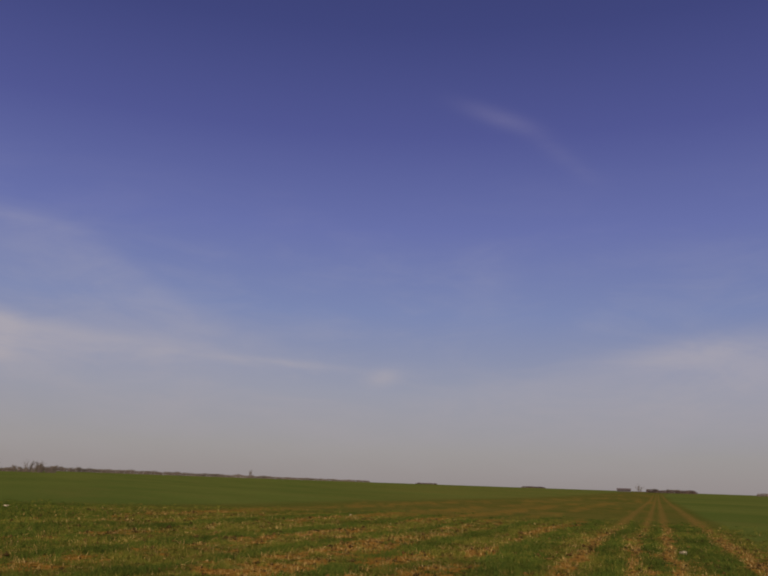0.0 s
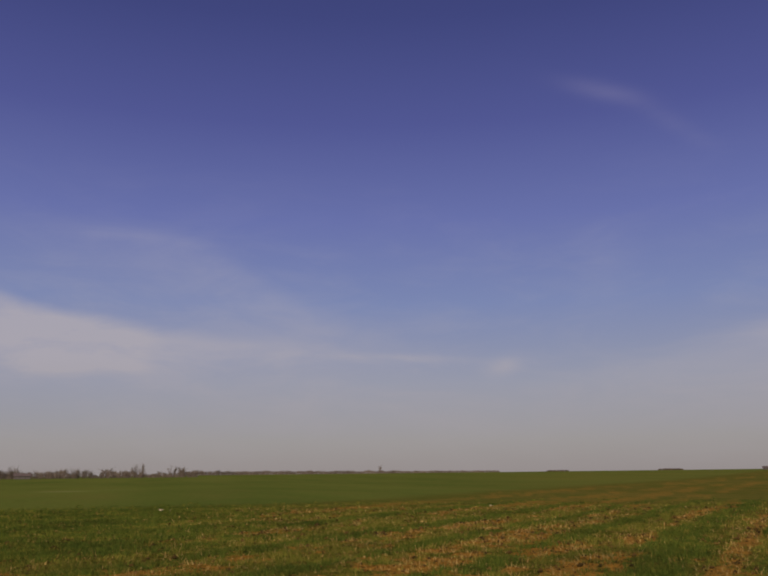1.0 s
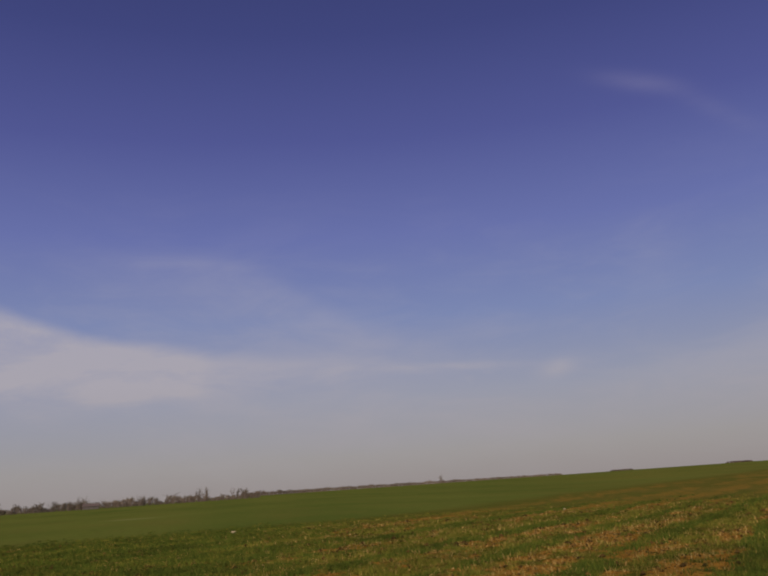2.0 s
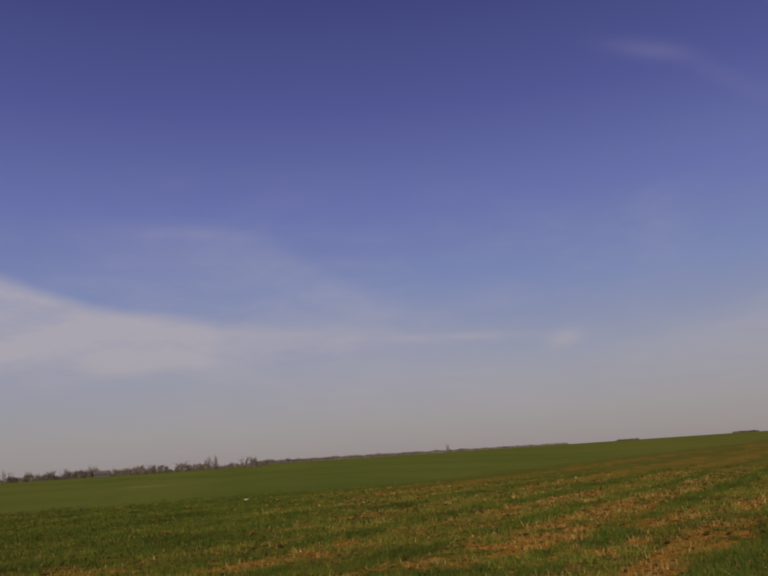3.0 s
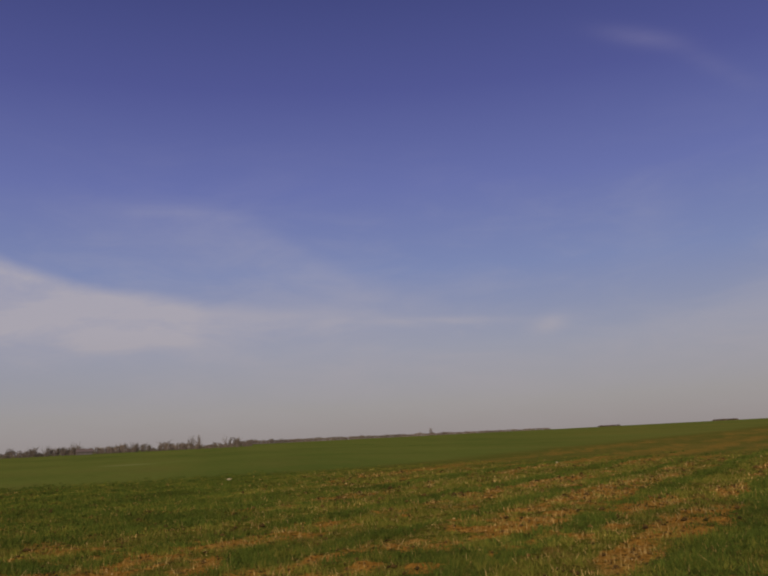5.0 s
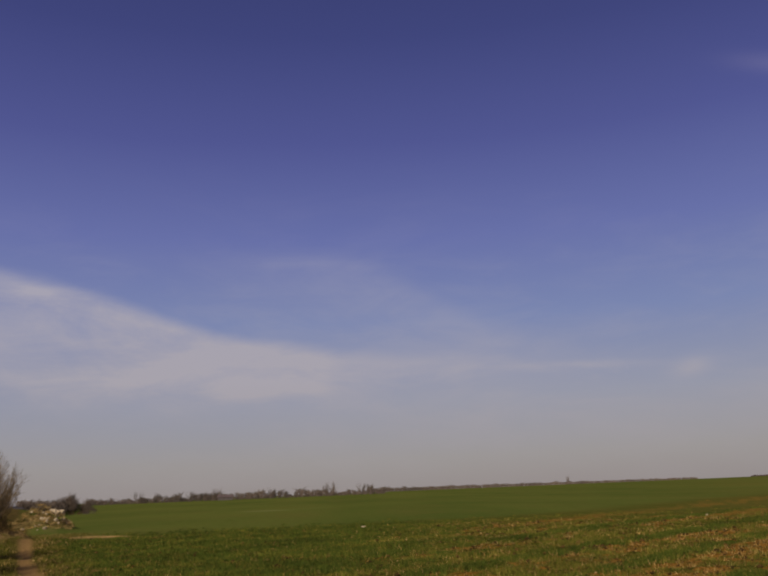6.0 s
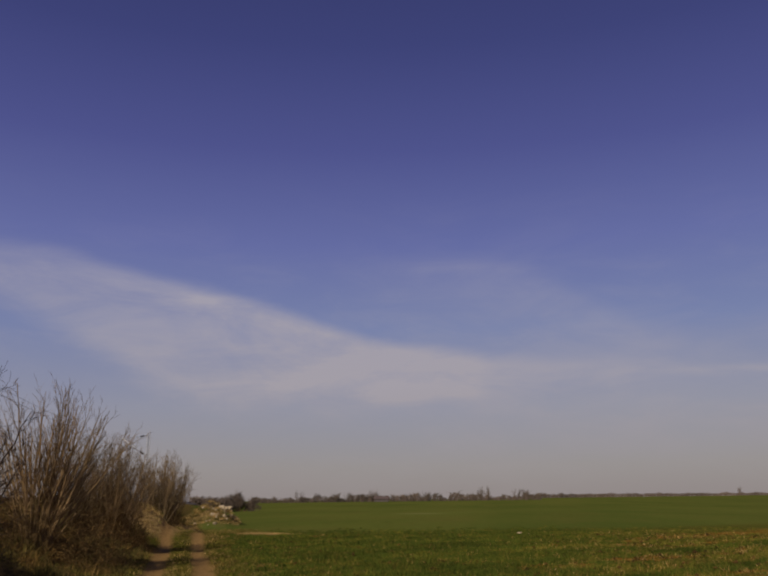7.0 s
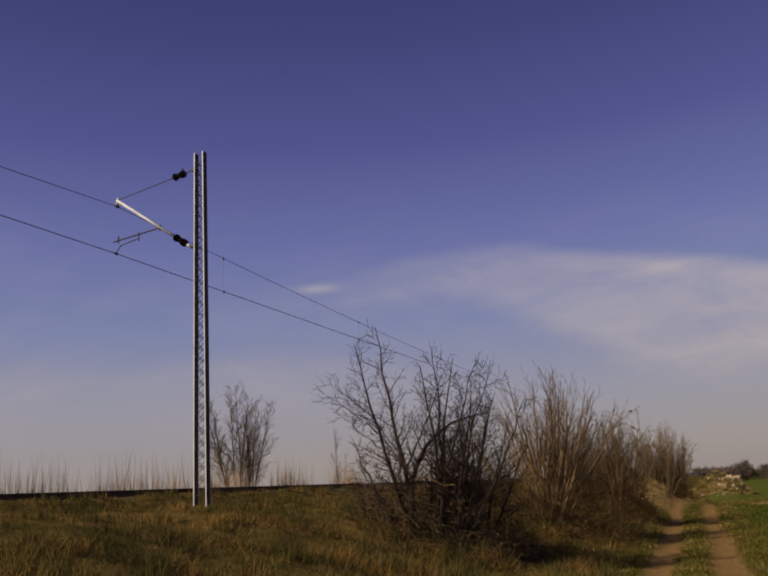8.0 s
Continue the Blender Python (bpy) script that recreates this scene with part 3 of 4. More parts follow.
def catenary_mast():
    """A lattice mast of two channels with lacing, foot at the origin; local x points to the wires, y along the rails."""
    top = new("catenary_mast")
    tagged(top, "slender grey steel lattice mast carrying railway wires", "catenary mast", "masts along the railway")
    H = EYE + 7.93 - 1.85
    gap0, gap1 = 0.16, 0.115
    for sgn in (-1, 1):
        # flanges get the sunlit tone, webs the shaded tone of one steel
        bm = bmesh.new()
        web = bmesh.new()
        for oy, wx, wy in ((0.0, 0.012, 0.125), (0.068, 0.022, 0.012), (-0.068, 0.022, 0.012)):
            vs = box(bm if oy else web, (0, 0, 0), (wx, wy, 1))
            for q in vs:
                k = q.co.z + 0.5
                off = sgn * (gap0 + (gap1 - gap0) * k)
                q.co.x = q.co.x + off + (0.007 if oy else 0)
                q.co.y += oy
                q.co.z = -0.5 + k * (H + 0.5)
        post = part("channel", bm, MAT_STEEL, top, "galvanised channel post in its sunlit tone")
        part("web", web, MAT_DARKSTEEL_SHADE, post, "web of the post, its shade painted dark")
    for face in (-1, 1):
        n = 30
        for i in range(n):
            bm = bmesh.new()
            z0, z1 = 0.1 + i * (H - 0.3) / n, 0.1 + (i + 1) * (H - 0.3) / n
            g0 = gap0 + (gap1 - gap0) * z0 / H
            g1 = gap0 + (gap1 - gap0) * z1 / H
            for sg in (-1, 1):
                rod(bm, (sg * g0, face * (0.056 + 0.006 * sg), z0), (-sg * g1, face * (0.056 + 0.006 * sg), z1), 0.008, sides=5)
            part("lacing_bar", bm, MAT_DARKSTEEL_SHADE, top)
    bm = bmesh.new()
    box(bm, (0, 0, -0.35), (0.6, 0.6, 0.5))
    part("footing", bm, MAT_STONE, top, "concrete footing")
    # brackets, insulators, tube, tie, registration arms
    zt, zr = EYE + 7.55 - 1.85, EYE + 5.70 - 1.85
    reach, ztip, zcon = RAIL_D - MAST_D, EYE + 7.30 - 1.85, EYE + 5.96 - 1.85
    bm = bmesh.new()
    box(bm, (0.2, 0, zt), (0.10, 0.09, 0.05))
    part("top_bracket", bm, MAT_DARKSTEEL_SHADE, top)
    bm = bmesh.new()
    box(bm, (0.22, 0, zr), (0.13, 0.09, 0.06))
    part("arm_bracket", bm, MAT_DARKSTEEL_SHADE, top)
    tip = Vector((reach, 0, ztip))
    ra = Vector((0.28, 0, zr))
    rb = Vector((0.22, 0, zt))

    def insulator(a, b, name):
        bm = bmesh.new()
        rod(bm, a, b, 0.035)
        for i, rs in enumerate((0.05, 0.085, 0.092, 0.088, 0.07, 0.062, 0.07, 0.088, 0.092, 0.05)):
            c = a.lerp(b, (i + 0.5) / 10)
            d = (b - a).normalized() * 0.016
            rod(bm, c - d, c + d, rs, rs * 0.7, 12)
        part(name, bm, MAT_INSULATOR, top, "dark ribbed porcelain insulator")
    insulator(ra.lerp(tip, 0.05), ra.lerp(tip, 0.22), "insulator")
    insulator(rb.lerp(tip, 0.09), rb.lerp(tip, 0.26), "insulator")
    insulator_pin = bmesh.new()
    rod(insulator_pin, rb.lerp(tip, 0.13), rb.lerp(tip, 0.13) + Vector((0, 0, 0.14)), 0.02, sides=6)
    part("tie_shackle", insulator_pin, MAT_DARKSTEEL_SHADE, top)
    bm = bmesh.new()
    rod(bm, ra, ra.lerp(tip, 0.06), 0.03)
    rod(bm, ra.lerp(tip, 0.21), tip, 0.033)
    rod(bm, tip - Vector((0.03, 0, -0.05)), tip + Vector((0.0, 0, -0.14)), 0.03)
    part("arm_tube", bm, MAT_STEEL, top, "pale galvanised cantilever tube", True)
    bm = bmesh.new()
    rod(bm, rb, rb.lerp(tip, 0.08), 0.012)
    rod(bm, rb.lerp(tip, 0.25), tip, 0.010)
    part("tie_rod", bm, MAT_DARKSTEEL_SHADE, top)
    root = ra.lerp(tip, 0.40)
    end = Vector((reach + 0.08, 0, zcon + 0.30))
    bm = bmesh.new()
    rod(bm, root, end, 0.018)
    rod(bm, root - Vector((0, 0, 0.06)), root + Vector((0, 0, 0.05)), 0.03)
    part("registration_arm", bm, MAT_DARKSTEEL_SHADE, top)
    q = root.lerp(end, 0.45)
    bm = bmesh.new()
    rod(bm, q + Vector((0, 0, 0.04)), q - Vector((0, 0, 0.16)), 0.014)
    rod(bm, q - Vector((0, 0, 0.10)), Vector((reach - 0.15, 0, zcon + 0.17)), 0.013)
    rod(bm, Vector((reach - 0.15, 0, zcon + 0.17)), Vector((reach, 0, zcon + 0.01)), 0.011)
    part("steady_arm", bm, MAT_DARKSTEEL_SHADE, top)
    bm = bmesh.new()
    rod(bm, end + Vector((-0.15, 0, 0.12)), end + Vector((-0.15, 0, -0.06)), 0.016)
    part("arm_pin", bm, MAT_DARKSTEEL_SHADE, top)
    bm = bmesh.new()
    rod(bm, Vector((reach, -0.05, zcon)), Vector((reach, 0.05, zcon)), 0.03)
    part("contact_clamp", bm, MAT_DARKSTEEL_SHADE, top)
    bm = bmesh.new()
    rod(bm, tip + Vector((0, -0.06, -0.15)), tip + Vector((0, 0.06, -0.15)), 0.035)
    part("messenger_clamp", bm, MAT_DARKSTEEL_SHADE, top)
    return top


def mast_pose(s, d, z):
    p = at_rail(s, d, z)
    return Matrix.Translation(p) @ Matrix.Rotation(math.atan2(NY, NX), 4, "Z")


FOOT = 1.85
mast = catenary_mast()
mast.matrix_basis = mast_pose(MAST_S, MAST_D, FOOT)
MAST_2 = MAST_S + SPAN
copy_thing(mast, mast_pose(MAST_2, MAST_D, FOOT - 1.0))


def wire(name, points, radius, label):
    cu = bpy.data.curves.new(name, "CURVE")
    cu.dimensions, cu.bevel_depth, cu.bevel_resolution = "3D", radius, 1
    sp = cu.splines.new("POLY")
    sp.points.add(len(points) - 1)
    for p, c in zip(sp.points, points):
        p.co = (*c, 1)
    cu.materials.append(MAT_WIRE)
    return tagged(new(name, cu), label, "overhead wire")


def messenger_z(k):
    return EYE + 7.15 - 3.6 * 0.95 * k * (1 - k)


CONTACT_Z = EYE + 5.96


def drop_at(s):
    return -1.0 * max(0.0, s - MAST_S) / SPAN


pts_c, pts_m = [], []
for i in range(-24, 25):
    s = MAST_S + SPAN * i / 24
    k = (i / 24) % 1.0
    pts_c.append(at_rail(s, RAIL_D, CONTACT_Z + drop_at(s)))
    pts_m.append(at_rail(s, RAIL_D, messenger_z(k) + drop_at(s)))
wire("contact_wire", pts_c, 0.010, "thin dark contact wire over the railway")
wire("messenger_wire", pts_m, 0.008, "thin dark messenger wire sagging between masts")
for i in range(-8, 8):
    s = MAST_S + SPAN * (i + 0.5) / 8
    k = ((i + 0.5) / 8) % 1.0
    zt = messenger_z(k) + drop_at(s)
    dropper = wire("dropper_wire", [at_rail(s, RAIL_D, CONTACT_Z + drop_at(s)), at_rail(s, RAIL_D, zt)], 0.002, "very thin dropper between the overhead wires")
    for zc in (zt, CONTACT_Z + drop_at(s)):
        bm = bmesh.new()
        rod(bm, at_rail(s, RAIL_D, zc - 0.05), at_rail(s, RAIL_D, zc + 0.03), 0.022, sides=6)
        part("clip", bm, MAT_DARKSTEEL_SHADE, dropper)


# ================= bushes and trees =================
class Twigs:
    """Collects tapered three-sided branches into one mesh."""

    def __init__(self):
        self.verts, self.faces = [], []

    def limb(self, pts, r0, r1, sides=3):
        n0 = len(self.verts)
        m = len(pts)
        for i, p in enumerate(pts):
            d = (pts[min(i + 1, m - 1)] - pts[max(i - 1, 0)]).normalized()
            a = d.orthogonal().normalized()
            b = d.cross(a)
            r = r0 + (r1 - r0) * i / (m - 1)
            for k in range(sides):
                t = 2 * math.pi * k / sides
                self.verts.append(p + a * (r * math.cos(t)) + b * (r * math.sin(t)))
        for i in range(m - 1):
            for k in range(sides):
                q = (k + 1) % sides
                self.faces.append((n0 + i * sides + k, n0 + i * sides + q, n0 + (i + 1) * sides + q, n0 + (i + 1) * sides + k))

    def leaf(self, p, d, size):
        n0 = len(self.verts)
        a = d.orthogonal().normalized() * size * 0.5
        self.verts += [p - a * 0.6, p + a * 0.6, p + d * size + a * 0.2]
        self.faces.append((n0, n0 + 1, n0 + 2))

    def done(self, name, material, parent=None):
        return mesh_object(name, self.verts, self.faces, material, parent)


def wander(rnd, start, way, length, steps, bendy, lift):
    """Points of a branch that bends as it grows."""
    pts, p, d = [start.copy()], start.copy(), way.normalized()
    for _ in range(steps):
        d = (d + Vector((rnd.gauss(0, bendy), rnd.gauss(0, bendy), rnd.gauss(0, bendy) + lift))).normalized()
        p = p + d * (length / steps)
        pts.append(p.copy())
    return pts


def branch_out(rnd, twigs, pts, length, r, level, spec):
    """Side branches along a limb: long ones low down, short ones towards the tip, so that the tip stays a single shoot."""
    bendy, lift = spec["bendy"], spec["lift"]
    kids = max(1, round(spec["kids"][level] * length))
    lo, hi = spec.get("low", 0.2) if level == 0 else 0.12, spec.get("high", 0.96)
    for j in range(kids):
        t = lo + (hi - lo) * (j + rnd.random()) / kids
        i = min(int(t * (len(pts) - 1)), len(pts) - 2)
        p = pts[i].lerp(pts[i + 1], t * (len(pts) - 1) - i)
        d = (pts[i + 1] - pts[i]).normalized()
        side = Vector((rnd.gauss(0, 1), rnd.gauss(0, 1), rnd.gauss(0, 1)))
        side = (side - d * side.dot(d)).normalized()
        a = radians(spec["angle"] * rnd.uniform(0.6, 1.35))
        way = d * math.cos(a) + side * math.sin(a)
        ln = max(length * spec["ratio"] * rnd.uniform(0.55, 1.2) * (1.25 - 0.95 * t), spec["thin"] * 30)
        rr = max(r * (1 - 0.8 * t) * spec.get("slim", 0.45), spec["thin"] * (1.0, 0.85, 0.65)[level])
        sub = wander(rnd, p, way, ln, (5, 3, 2)[level], bendy, lift)
        twigs.limb(sub, rr, spec["thin"] * 0.4)
        if level + 1 < len(spec["kids"]):
            branch_out(rnd, twigs, sub, ln, rr, level + 1, spec)


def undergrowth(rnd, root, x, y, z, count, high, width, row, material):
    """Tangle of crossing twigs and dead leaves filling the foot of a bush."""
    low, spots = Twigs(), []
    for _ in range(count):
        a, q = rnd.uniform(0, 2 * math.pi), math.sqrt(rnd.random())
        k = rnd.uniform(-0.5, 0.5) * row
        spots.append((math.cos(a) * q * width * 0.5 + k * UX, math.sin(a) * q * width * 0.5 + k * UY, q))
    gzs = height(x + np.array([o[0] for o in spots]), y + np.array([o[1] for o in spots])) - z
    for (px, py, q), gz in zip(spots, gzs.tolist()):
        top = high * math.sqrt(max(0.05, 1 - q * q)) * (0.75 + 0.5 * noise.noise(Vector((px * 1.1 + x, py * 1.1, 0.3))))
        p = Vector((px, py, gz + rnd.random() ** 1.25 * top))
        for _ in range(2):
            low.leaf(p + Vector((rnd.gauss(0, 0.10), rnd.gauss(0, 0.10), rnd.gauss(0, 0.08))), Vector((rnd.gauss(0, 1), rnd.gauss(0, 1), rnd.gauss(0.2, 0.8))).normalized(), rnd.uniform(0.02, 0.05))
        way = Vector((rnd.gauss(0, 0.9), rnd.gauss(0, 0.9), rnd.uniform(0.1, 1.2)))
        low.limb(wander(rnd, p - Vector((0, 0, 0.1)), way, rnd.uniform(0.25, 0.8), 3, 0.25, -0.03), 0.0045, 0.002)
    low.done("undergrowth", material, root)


def bare_bush(name, label, category, x, y, seed, stems, height_m, width, spec, material, twig_material, under=(0, 0.0, None), base_z=None, group="", leaders=()):
    rnd = random.Random(seed)
    z = (ground_z(x, y) if base_z is None else base_z) - 0.05
    root = new(name)
    root.location = (x, y, z)
    tagged(root, label, category, group)
    twigs = Twigs()
    for i in range(stems):
        a = rnd.uniform(0, 2 * math.pi)
        q = math.sqrt((i + rnd.random()) / stems)
        foot = width * spec.get("foot", 0.16)
        start = Vector((math.cos(a) * q * foot, math.sin(a) * q * foot, 0))
        k = rnd.uniform(-0.5, 0.5) * spec.get("row", 0.0)
        start += Vector((k * UX, k * UY, 0))
        tall = height_m * rnd.uniform(0.78, 1.0) * (1 - spec.get("dome", 0.25) * q * q)
        out = Vector((math.cos(a) * q * width * 0.5, math.sin(a) * q * width * 0.5, tall))
        pts = wander(rnd, start, out + Vector((out.x * 0.2, out.y * 0.2, 0)), out.length, 8, spec["bendy"] * 0.5, spec["lift"])
        r = spec["stem"] * rnd.uniform(0.65, 1.2)
        st = Twigs()
        st.limb(pts, r, r * 0.14, 5)
        st.done("stem", material, root)
        branch_out(rnd, twigs, pts, out.length, r, 0, spec)
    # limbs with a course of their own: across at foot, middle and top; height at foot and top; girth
    # axes away from and across the camera's view from the origin
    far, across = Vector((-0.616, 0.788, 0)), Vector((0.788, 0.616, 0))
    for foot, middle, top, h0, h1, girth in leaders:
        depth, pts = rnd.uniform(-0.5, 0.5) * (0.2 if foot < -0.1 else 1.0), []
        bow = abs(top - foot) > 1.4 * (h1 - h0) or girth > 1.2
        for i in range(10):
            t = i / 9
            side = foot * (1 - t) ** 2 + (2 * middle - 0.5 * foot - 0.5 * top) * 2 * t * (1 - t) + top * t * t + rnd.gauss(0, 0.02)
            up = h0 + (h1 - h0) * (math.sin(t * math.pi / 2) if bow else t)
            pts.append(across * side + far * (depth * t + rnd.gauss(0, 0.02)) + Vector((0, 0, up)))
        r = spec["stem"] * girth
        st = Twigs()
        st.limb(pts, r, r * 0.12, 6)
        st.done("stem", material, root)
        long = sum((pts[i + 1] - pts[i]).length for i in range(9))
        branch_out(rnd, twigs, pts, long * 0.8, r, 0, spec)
    twigs.done("crown", twig_material, root)
    if under[0]:
        undergrowth(rnd, root, x, y, z, under[0], under[1], width * 1.2, spec.get("row", 0.0), under[2])
    return root


def polar(az, r):
    return r * math.sin(radians(az)), r * math.cos(radians(az))


THORN = dict(kids=(8.6, 8.6, 8.0), angle=46, ratio=0.34, bendy=0.10, lift=0.035, thin=0.0060, stem=0.048, low=0.2, slim=0.42)
FAN = dict(kids=(3.2, 4.6, 5.0), angle=22, ratio=0.38, bendy=0.07, lift=0.015, thin=0.0056, stem=0.042, low=0.2, foot=0.09, slim=0.58, dome=0.34)
SHOOT = dict(kids=(5.4, 7.0, 7.0), angle=30, ratio=0.34, bendy=0.11, lift=0.02, thin=0.0055, stem=0.024, low=0.12, foot=0.3, slim=0.5, dome=0.35)
THICK = dict(kids=(4.6, 6.0, 5.4), angle=24, ratio=0.34, bendy=0.08, lift=0.03, thin=0.0075, stem=0.030, row=5.0, low=0.15, foot=0.35, slim=0.5, dome=0.45)
BROOM = dict(kids=(4.0, 6.0, 6.0), angle=30, ratio=0.25, bendy=0.10, lift=0.02, thin=0.0085, stem=0.055, low=0.36, foot=0.10, slim=0.5, dome=0.12)
SLIM = dict(kids=(6.0, 6.0, 5.0), angle=26, ratio=0.22, bendy=0.06, lift=0.03, thin=0.007, stem=0.045, low=0.12, slim=0.4)

bx, by = polar(-38.0, 16.0)
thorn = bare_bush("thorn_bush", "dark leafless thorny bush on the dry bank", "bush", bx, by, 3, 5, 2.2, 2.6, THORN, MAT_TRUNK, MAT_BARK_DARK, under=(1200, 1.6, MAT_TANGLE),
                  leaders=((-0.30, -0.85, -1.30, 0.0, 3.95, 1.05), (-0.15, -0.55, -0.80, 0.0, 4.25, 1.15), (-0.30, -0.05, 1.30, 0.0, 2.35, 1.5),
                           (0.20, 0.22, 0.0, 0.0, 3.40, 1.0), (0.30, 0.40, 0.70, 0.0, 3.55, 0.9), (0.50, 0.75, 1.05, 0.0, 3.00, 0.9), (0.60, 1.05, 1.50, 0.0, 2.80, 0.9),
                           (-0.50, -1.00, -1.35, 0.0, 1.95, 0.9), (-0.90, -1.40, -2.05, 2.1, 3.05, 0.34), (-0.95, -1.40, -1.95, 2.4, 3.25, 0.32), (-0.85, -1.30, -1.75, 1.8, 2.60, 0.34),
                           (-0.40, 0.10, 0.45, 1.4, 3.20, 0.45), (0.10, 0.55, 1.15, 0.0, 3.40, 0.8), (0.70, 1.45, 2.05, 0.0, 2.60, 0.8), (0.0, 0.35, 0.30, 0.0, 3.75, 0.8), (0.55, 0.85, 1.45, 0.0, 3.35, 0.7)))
broken = Twigs()
ex, ey = polar(-38.9, 14.6)
fx, fy = polar(-36.1, 14.8)
broken.limb([Vector((ex, ey, 2.00)), Vector(((ex * 3 + fx) / 4, (ey * 3 + fy) / 4, 2.05)), Vector(((ex + fx) / 2, (ey + fy) / 2, 1.95)), Vector(((ex + 3 * fx) / 4, (ey + 3 * fy) / 4, 1.86)), Vector((fx, fy, 1.87))], 0.006, 0.010, 5)
limb = broken.done("broken_branch", MAT_BARK_LIGHT, thorn)
limb.location = -thorn.location
limb["label"] = "pale broken branch caught in the bush"
bx, by = polar(-35.0, 17.2)
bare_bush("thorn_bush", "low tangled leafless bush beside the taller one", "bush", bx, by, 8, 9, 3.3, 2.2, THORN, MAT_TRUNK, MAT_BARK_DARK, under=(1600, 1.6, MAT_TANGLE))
bx, by = polar(-29.8, 24.0)
bare_bush("shrub", "pale leafless shrub with a fan of upright shoots", "bush", bx, by, 11, 38, 4.75, 4.1, FAN, MAT_BARK_LIGHT, MAT_BARK_LIGHT, under=(3600, 2.3, MAT_UNDER))
bx, by = polar(-25.5, 32.5)
bare_bush("shrub", "dense brown leafless shrub by the track", "bush", bx, by, 12, 60, 4.4, 2.5, SHOOT, MAT_BARK_BROWN, MAT_BARK_BROWN, under=(5200, 3.0, MAT_UNDER))
bx, by = polar(-22.2, 46.0)
bare_bush("thicket", "brown leafless thicket further along the bank", "bush", bx, by, 14, 74, 3.7, 2.2, THICK, MAT_BARK_BROWN, MAT_BARK_BROWN, under=(3200, 2.3, MAT_UNDER))

# beyond the rails
bx, by = polar(-50.9, 40.0)
bare_bush("leafless_tree", "pale leafless tree with a rounded crown behind the railway", "tree", bx, by, 24, 11, 7.4, 2.9, BROOM, MAT_BARK_DARK, MAT_BARK_LIGHT, base_z=0.2)
bx, by = polar(-44.3, 40.0)
bare_bush("leafless_tree", "small pale sapling behind the railway", "tree", bx, by, 22, 3, 5.0, 1.0, SLIM, MAT_BARK_LIGHT, MAT_BARK_LIGHT, base_z=0.2)


# ================= rubble and stones =================
def rock(name, x, y, size, seed, label, category, group="", z=None):
    rnd = random.Random(seed)
    bm = bmesh.new()
    bmesh.ops.create_icosphere(bm, subdivisions=2, radius=1.0)
    off = Vector((rnd.uniform(0, 99), 0, 0))
    sx, sy, sz = (rnd.uniform(0.7, 1.2) for _ in range(3))
    for q in bm.verts:
        k = 0.75 + 0.5 * noise.noise(q.co * 1.3 + off)
        q.co = Vector((q.co.x * sx, q.co.y * sy, q.co.z * sz * 0.75)) * (k * size)
    ob = part(name, bm, MAT_STONE)
    ob.location = (x, y, (ground_z(x, y) if z is None else z) + size * 0.25)
    ob.rotation_euler = (0, 0, rnd.uniform(0, 6))
    return tagged(ob, label, category, group)


rnd = random.Random(4)
for i in range(34):
    down = rnd.random()
    x, y = -20.6 - 1.0 * down + rnd.gauss(0, 0.42), 64.6 - 2.6 * down + rnd.gauss(0, 0.7)
    rock("stone", x, y, rnd.uniform(0.08, 0.22) + (0.12 if down < 0.22 else 0.0), 100 + i, "pale broken stone in the rubble heap", "stone", "stones of the rubble heap")
x, y = polar(2.2, 45)
rock("stone", x, y, 0.15, 60, "whitish stone lying in the field", "stone")
rock("stone", x + 0.5, y + 0.4, 0.09, 61, "whitish stone lying in the field", "stone")
for k, (az, r) in enumerate(((-55.6, 9.0), (-54.9, 9.1), (-54.2, 8.9))):
    rock("stone", *polar(az, r), 0.06, 70 + k, "small pale stone in the bank grass", "stone")
rock("stone", 20.3, 17.9, 0.16, 62, "pale stone beside the tramline", "stone")
rock("stone", 19.8, 42.6, 0.08, 63, "pale stone lying in the field", "stone")


# ================= far treeline =================
def far_mass(name, label, az0, az1, dist, top, seed, density, ragged=0.5, bark=None, thin_out=0.0):
    """A belt of distant leafless wood: upright boughs and twigs, too many to count."""
    rnd = random.Random(seed)
    tw = Twigs()
    n = int((az1 - az0) * density)
    phase = rnd.uniform(0, 50)
    for _ in range(n):
        az = rnd.uniform(az0, az1)
        k = 0.55 + ragged * (noise.noise(Vector((az * 1.7, phase, 0))) + 0.5 * noise.noise(Vector((az * 5.3, phase, 3))))
        k *= min(1.0, 0.55 + 3.0 * min(az - az0, az1 - az)) * (1 - thin_out * (az - az0) / (az1 - az0))
        h = max(0.15, k) * top * rnd.uniform(0.6, 1.0)
        r = dist + rnd.uniform(-25, 25)
        x, y = polar(az, r)
        z = ground_z(x, y)
        p = Vector((x, y, z))
        sway = Vector((rnd.gauss(0, 0.18), rnd.gauss(0, 0.18), 1)) * h
        thick = min(1.0, dist / 500)
        tw.limb([p, p + sway * 0.55, p + sway], 0.22 * thick * rnd.uniform(0.5, 1.3), 0.06 * thick)
        for _ in range(4):
            q = p + sway * rnd.uniform(0.25, 0.9)
            tw.limb([q, q + Vector((rnd.gauss(0, 0.25), rnd.gauss(0, 0.25), rnd.uniform(0.1, 0.35))) * h], 0.16 * thick, 0.05 * thick)
    ob = tw.done(name, bark or MAT_HAZED_BARK)
    return tagged(ob, label, "trees", kind="stuff")


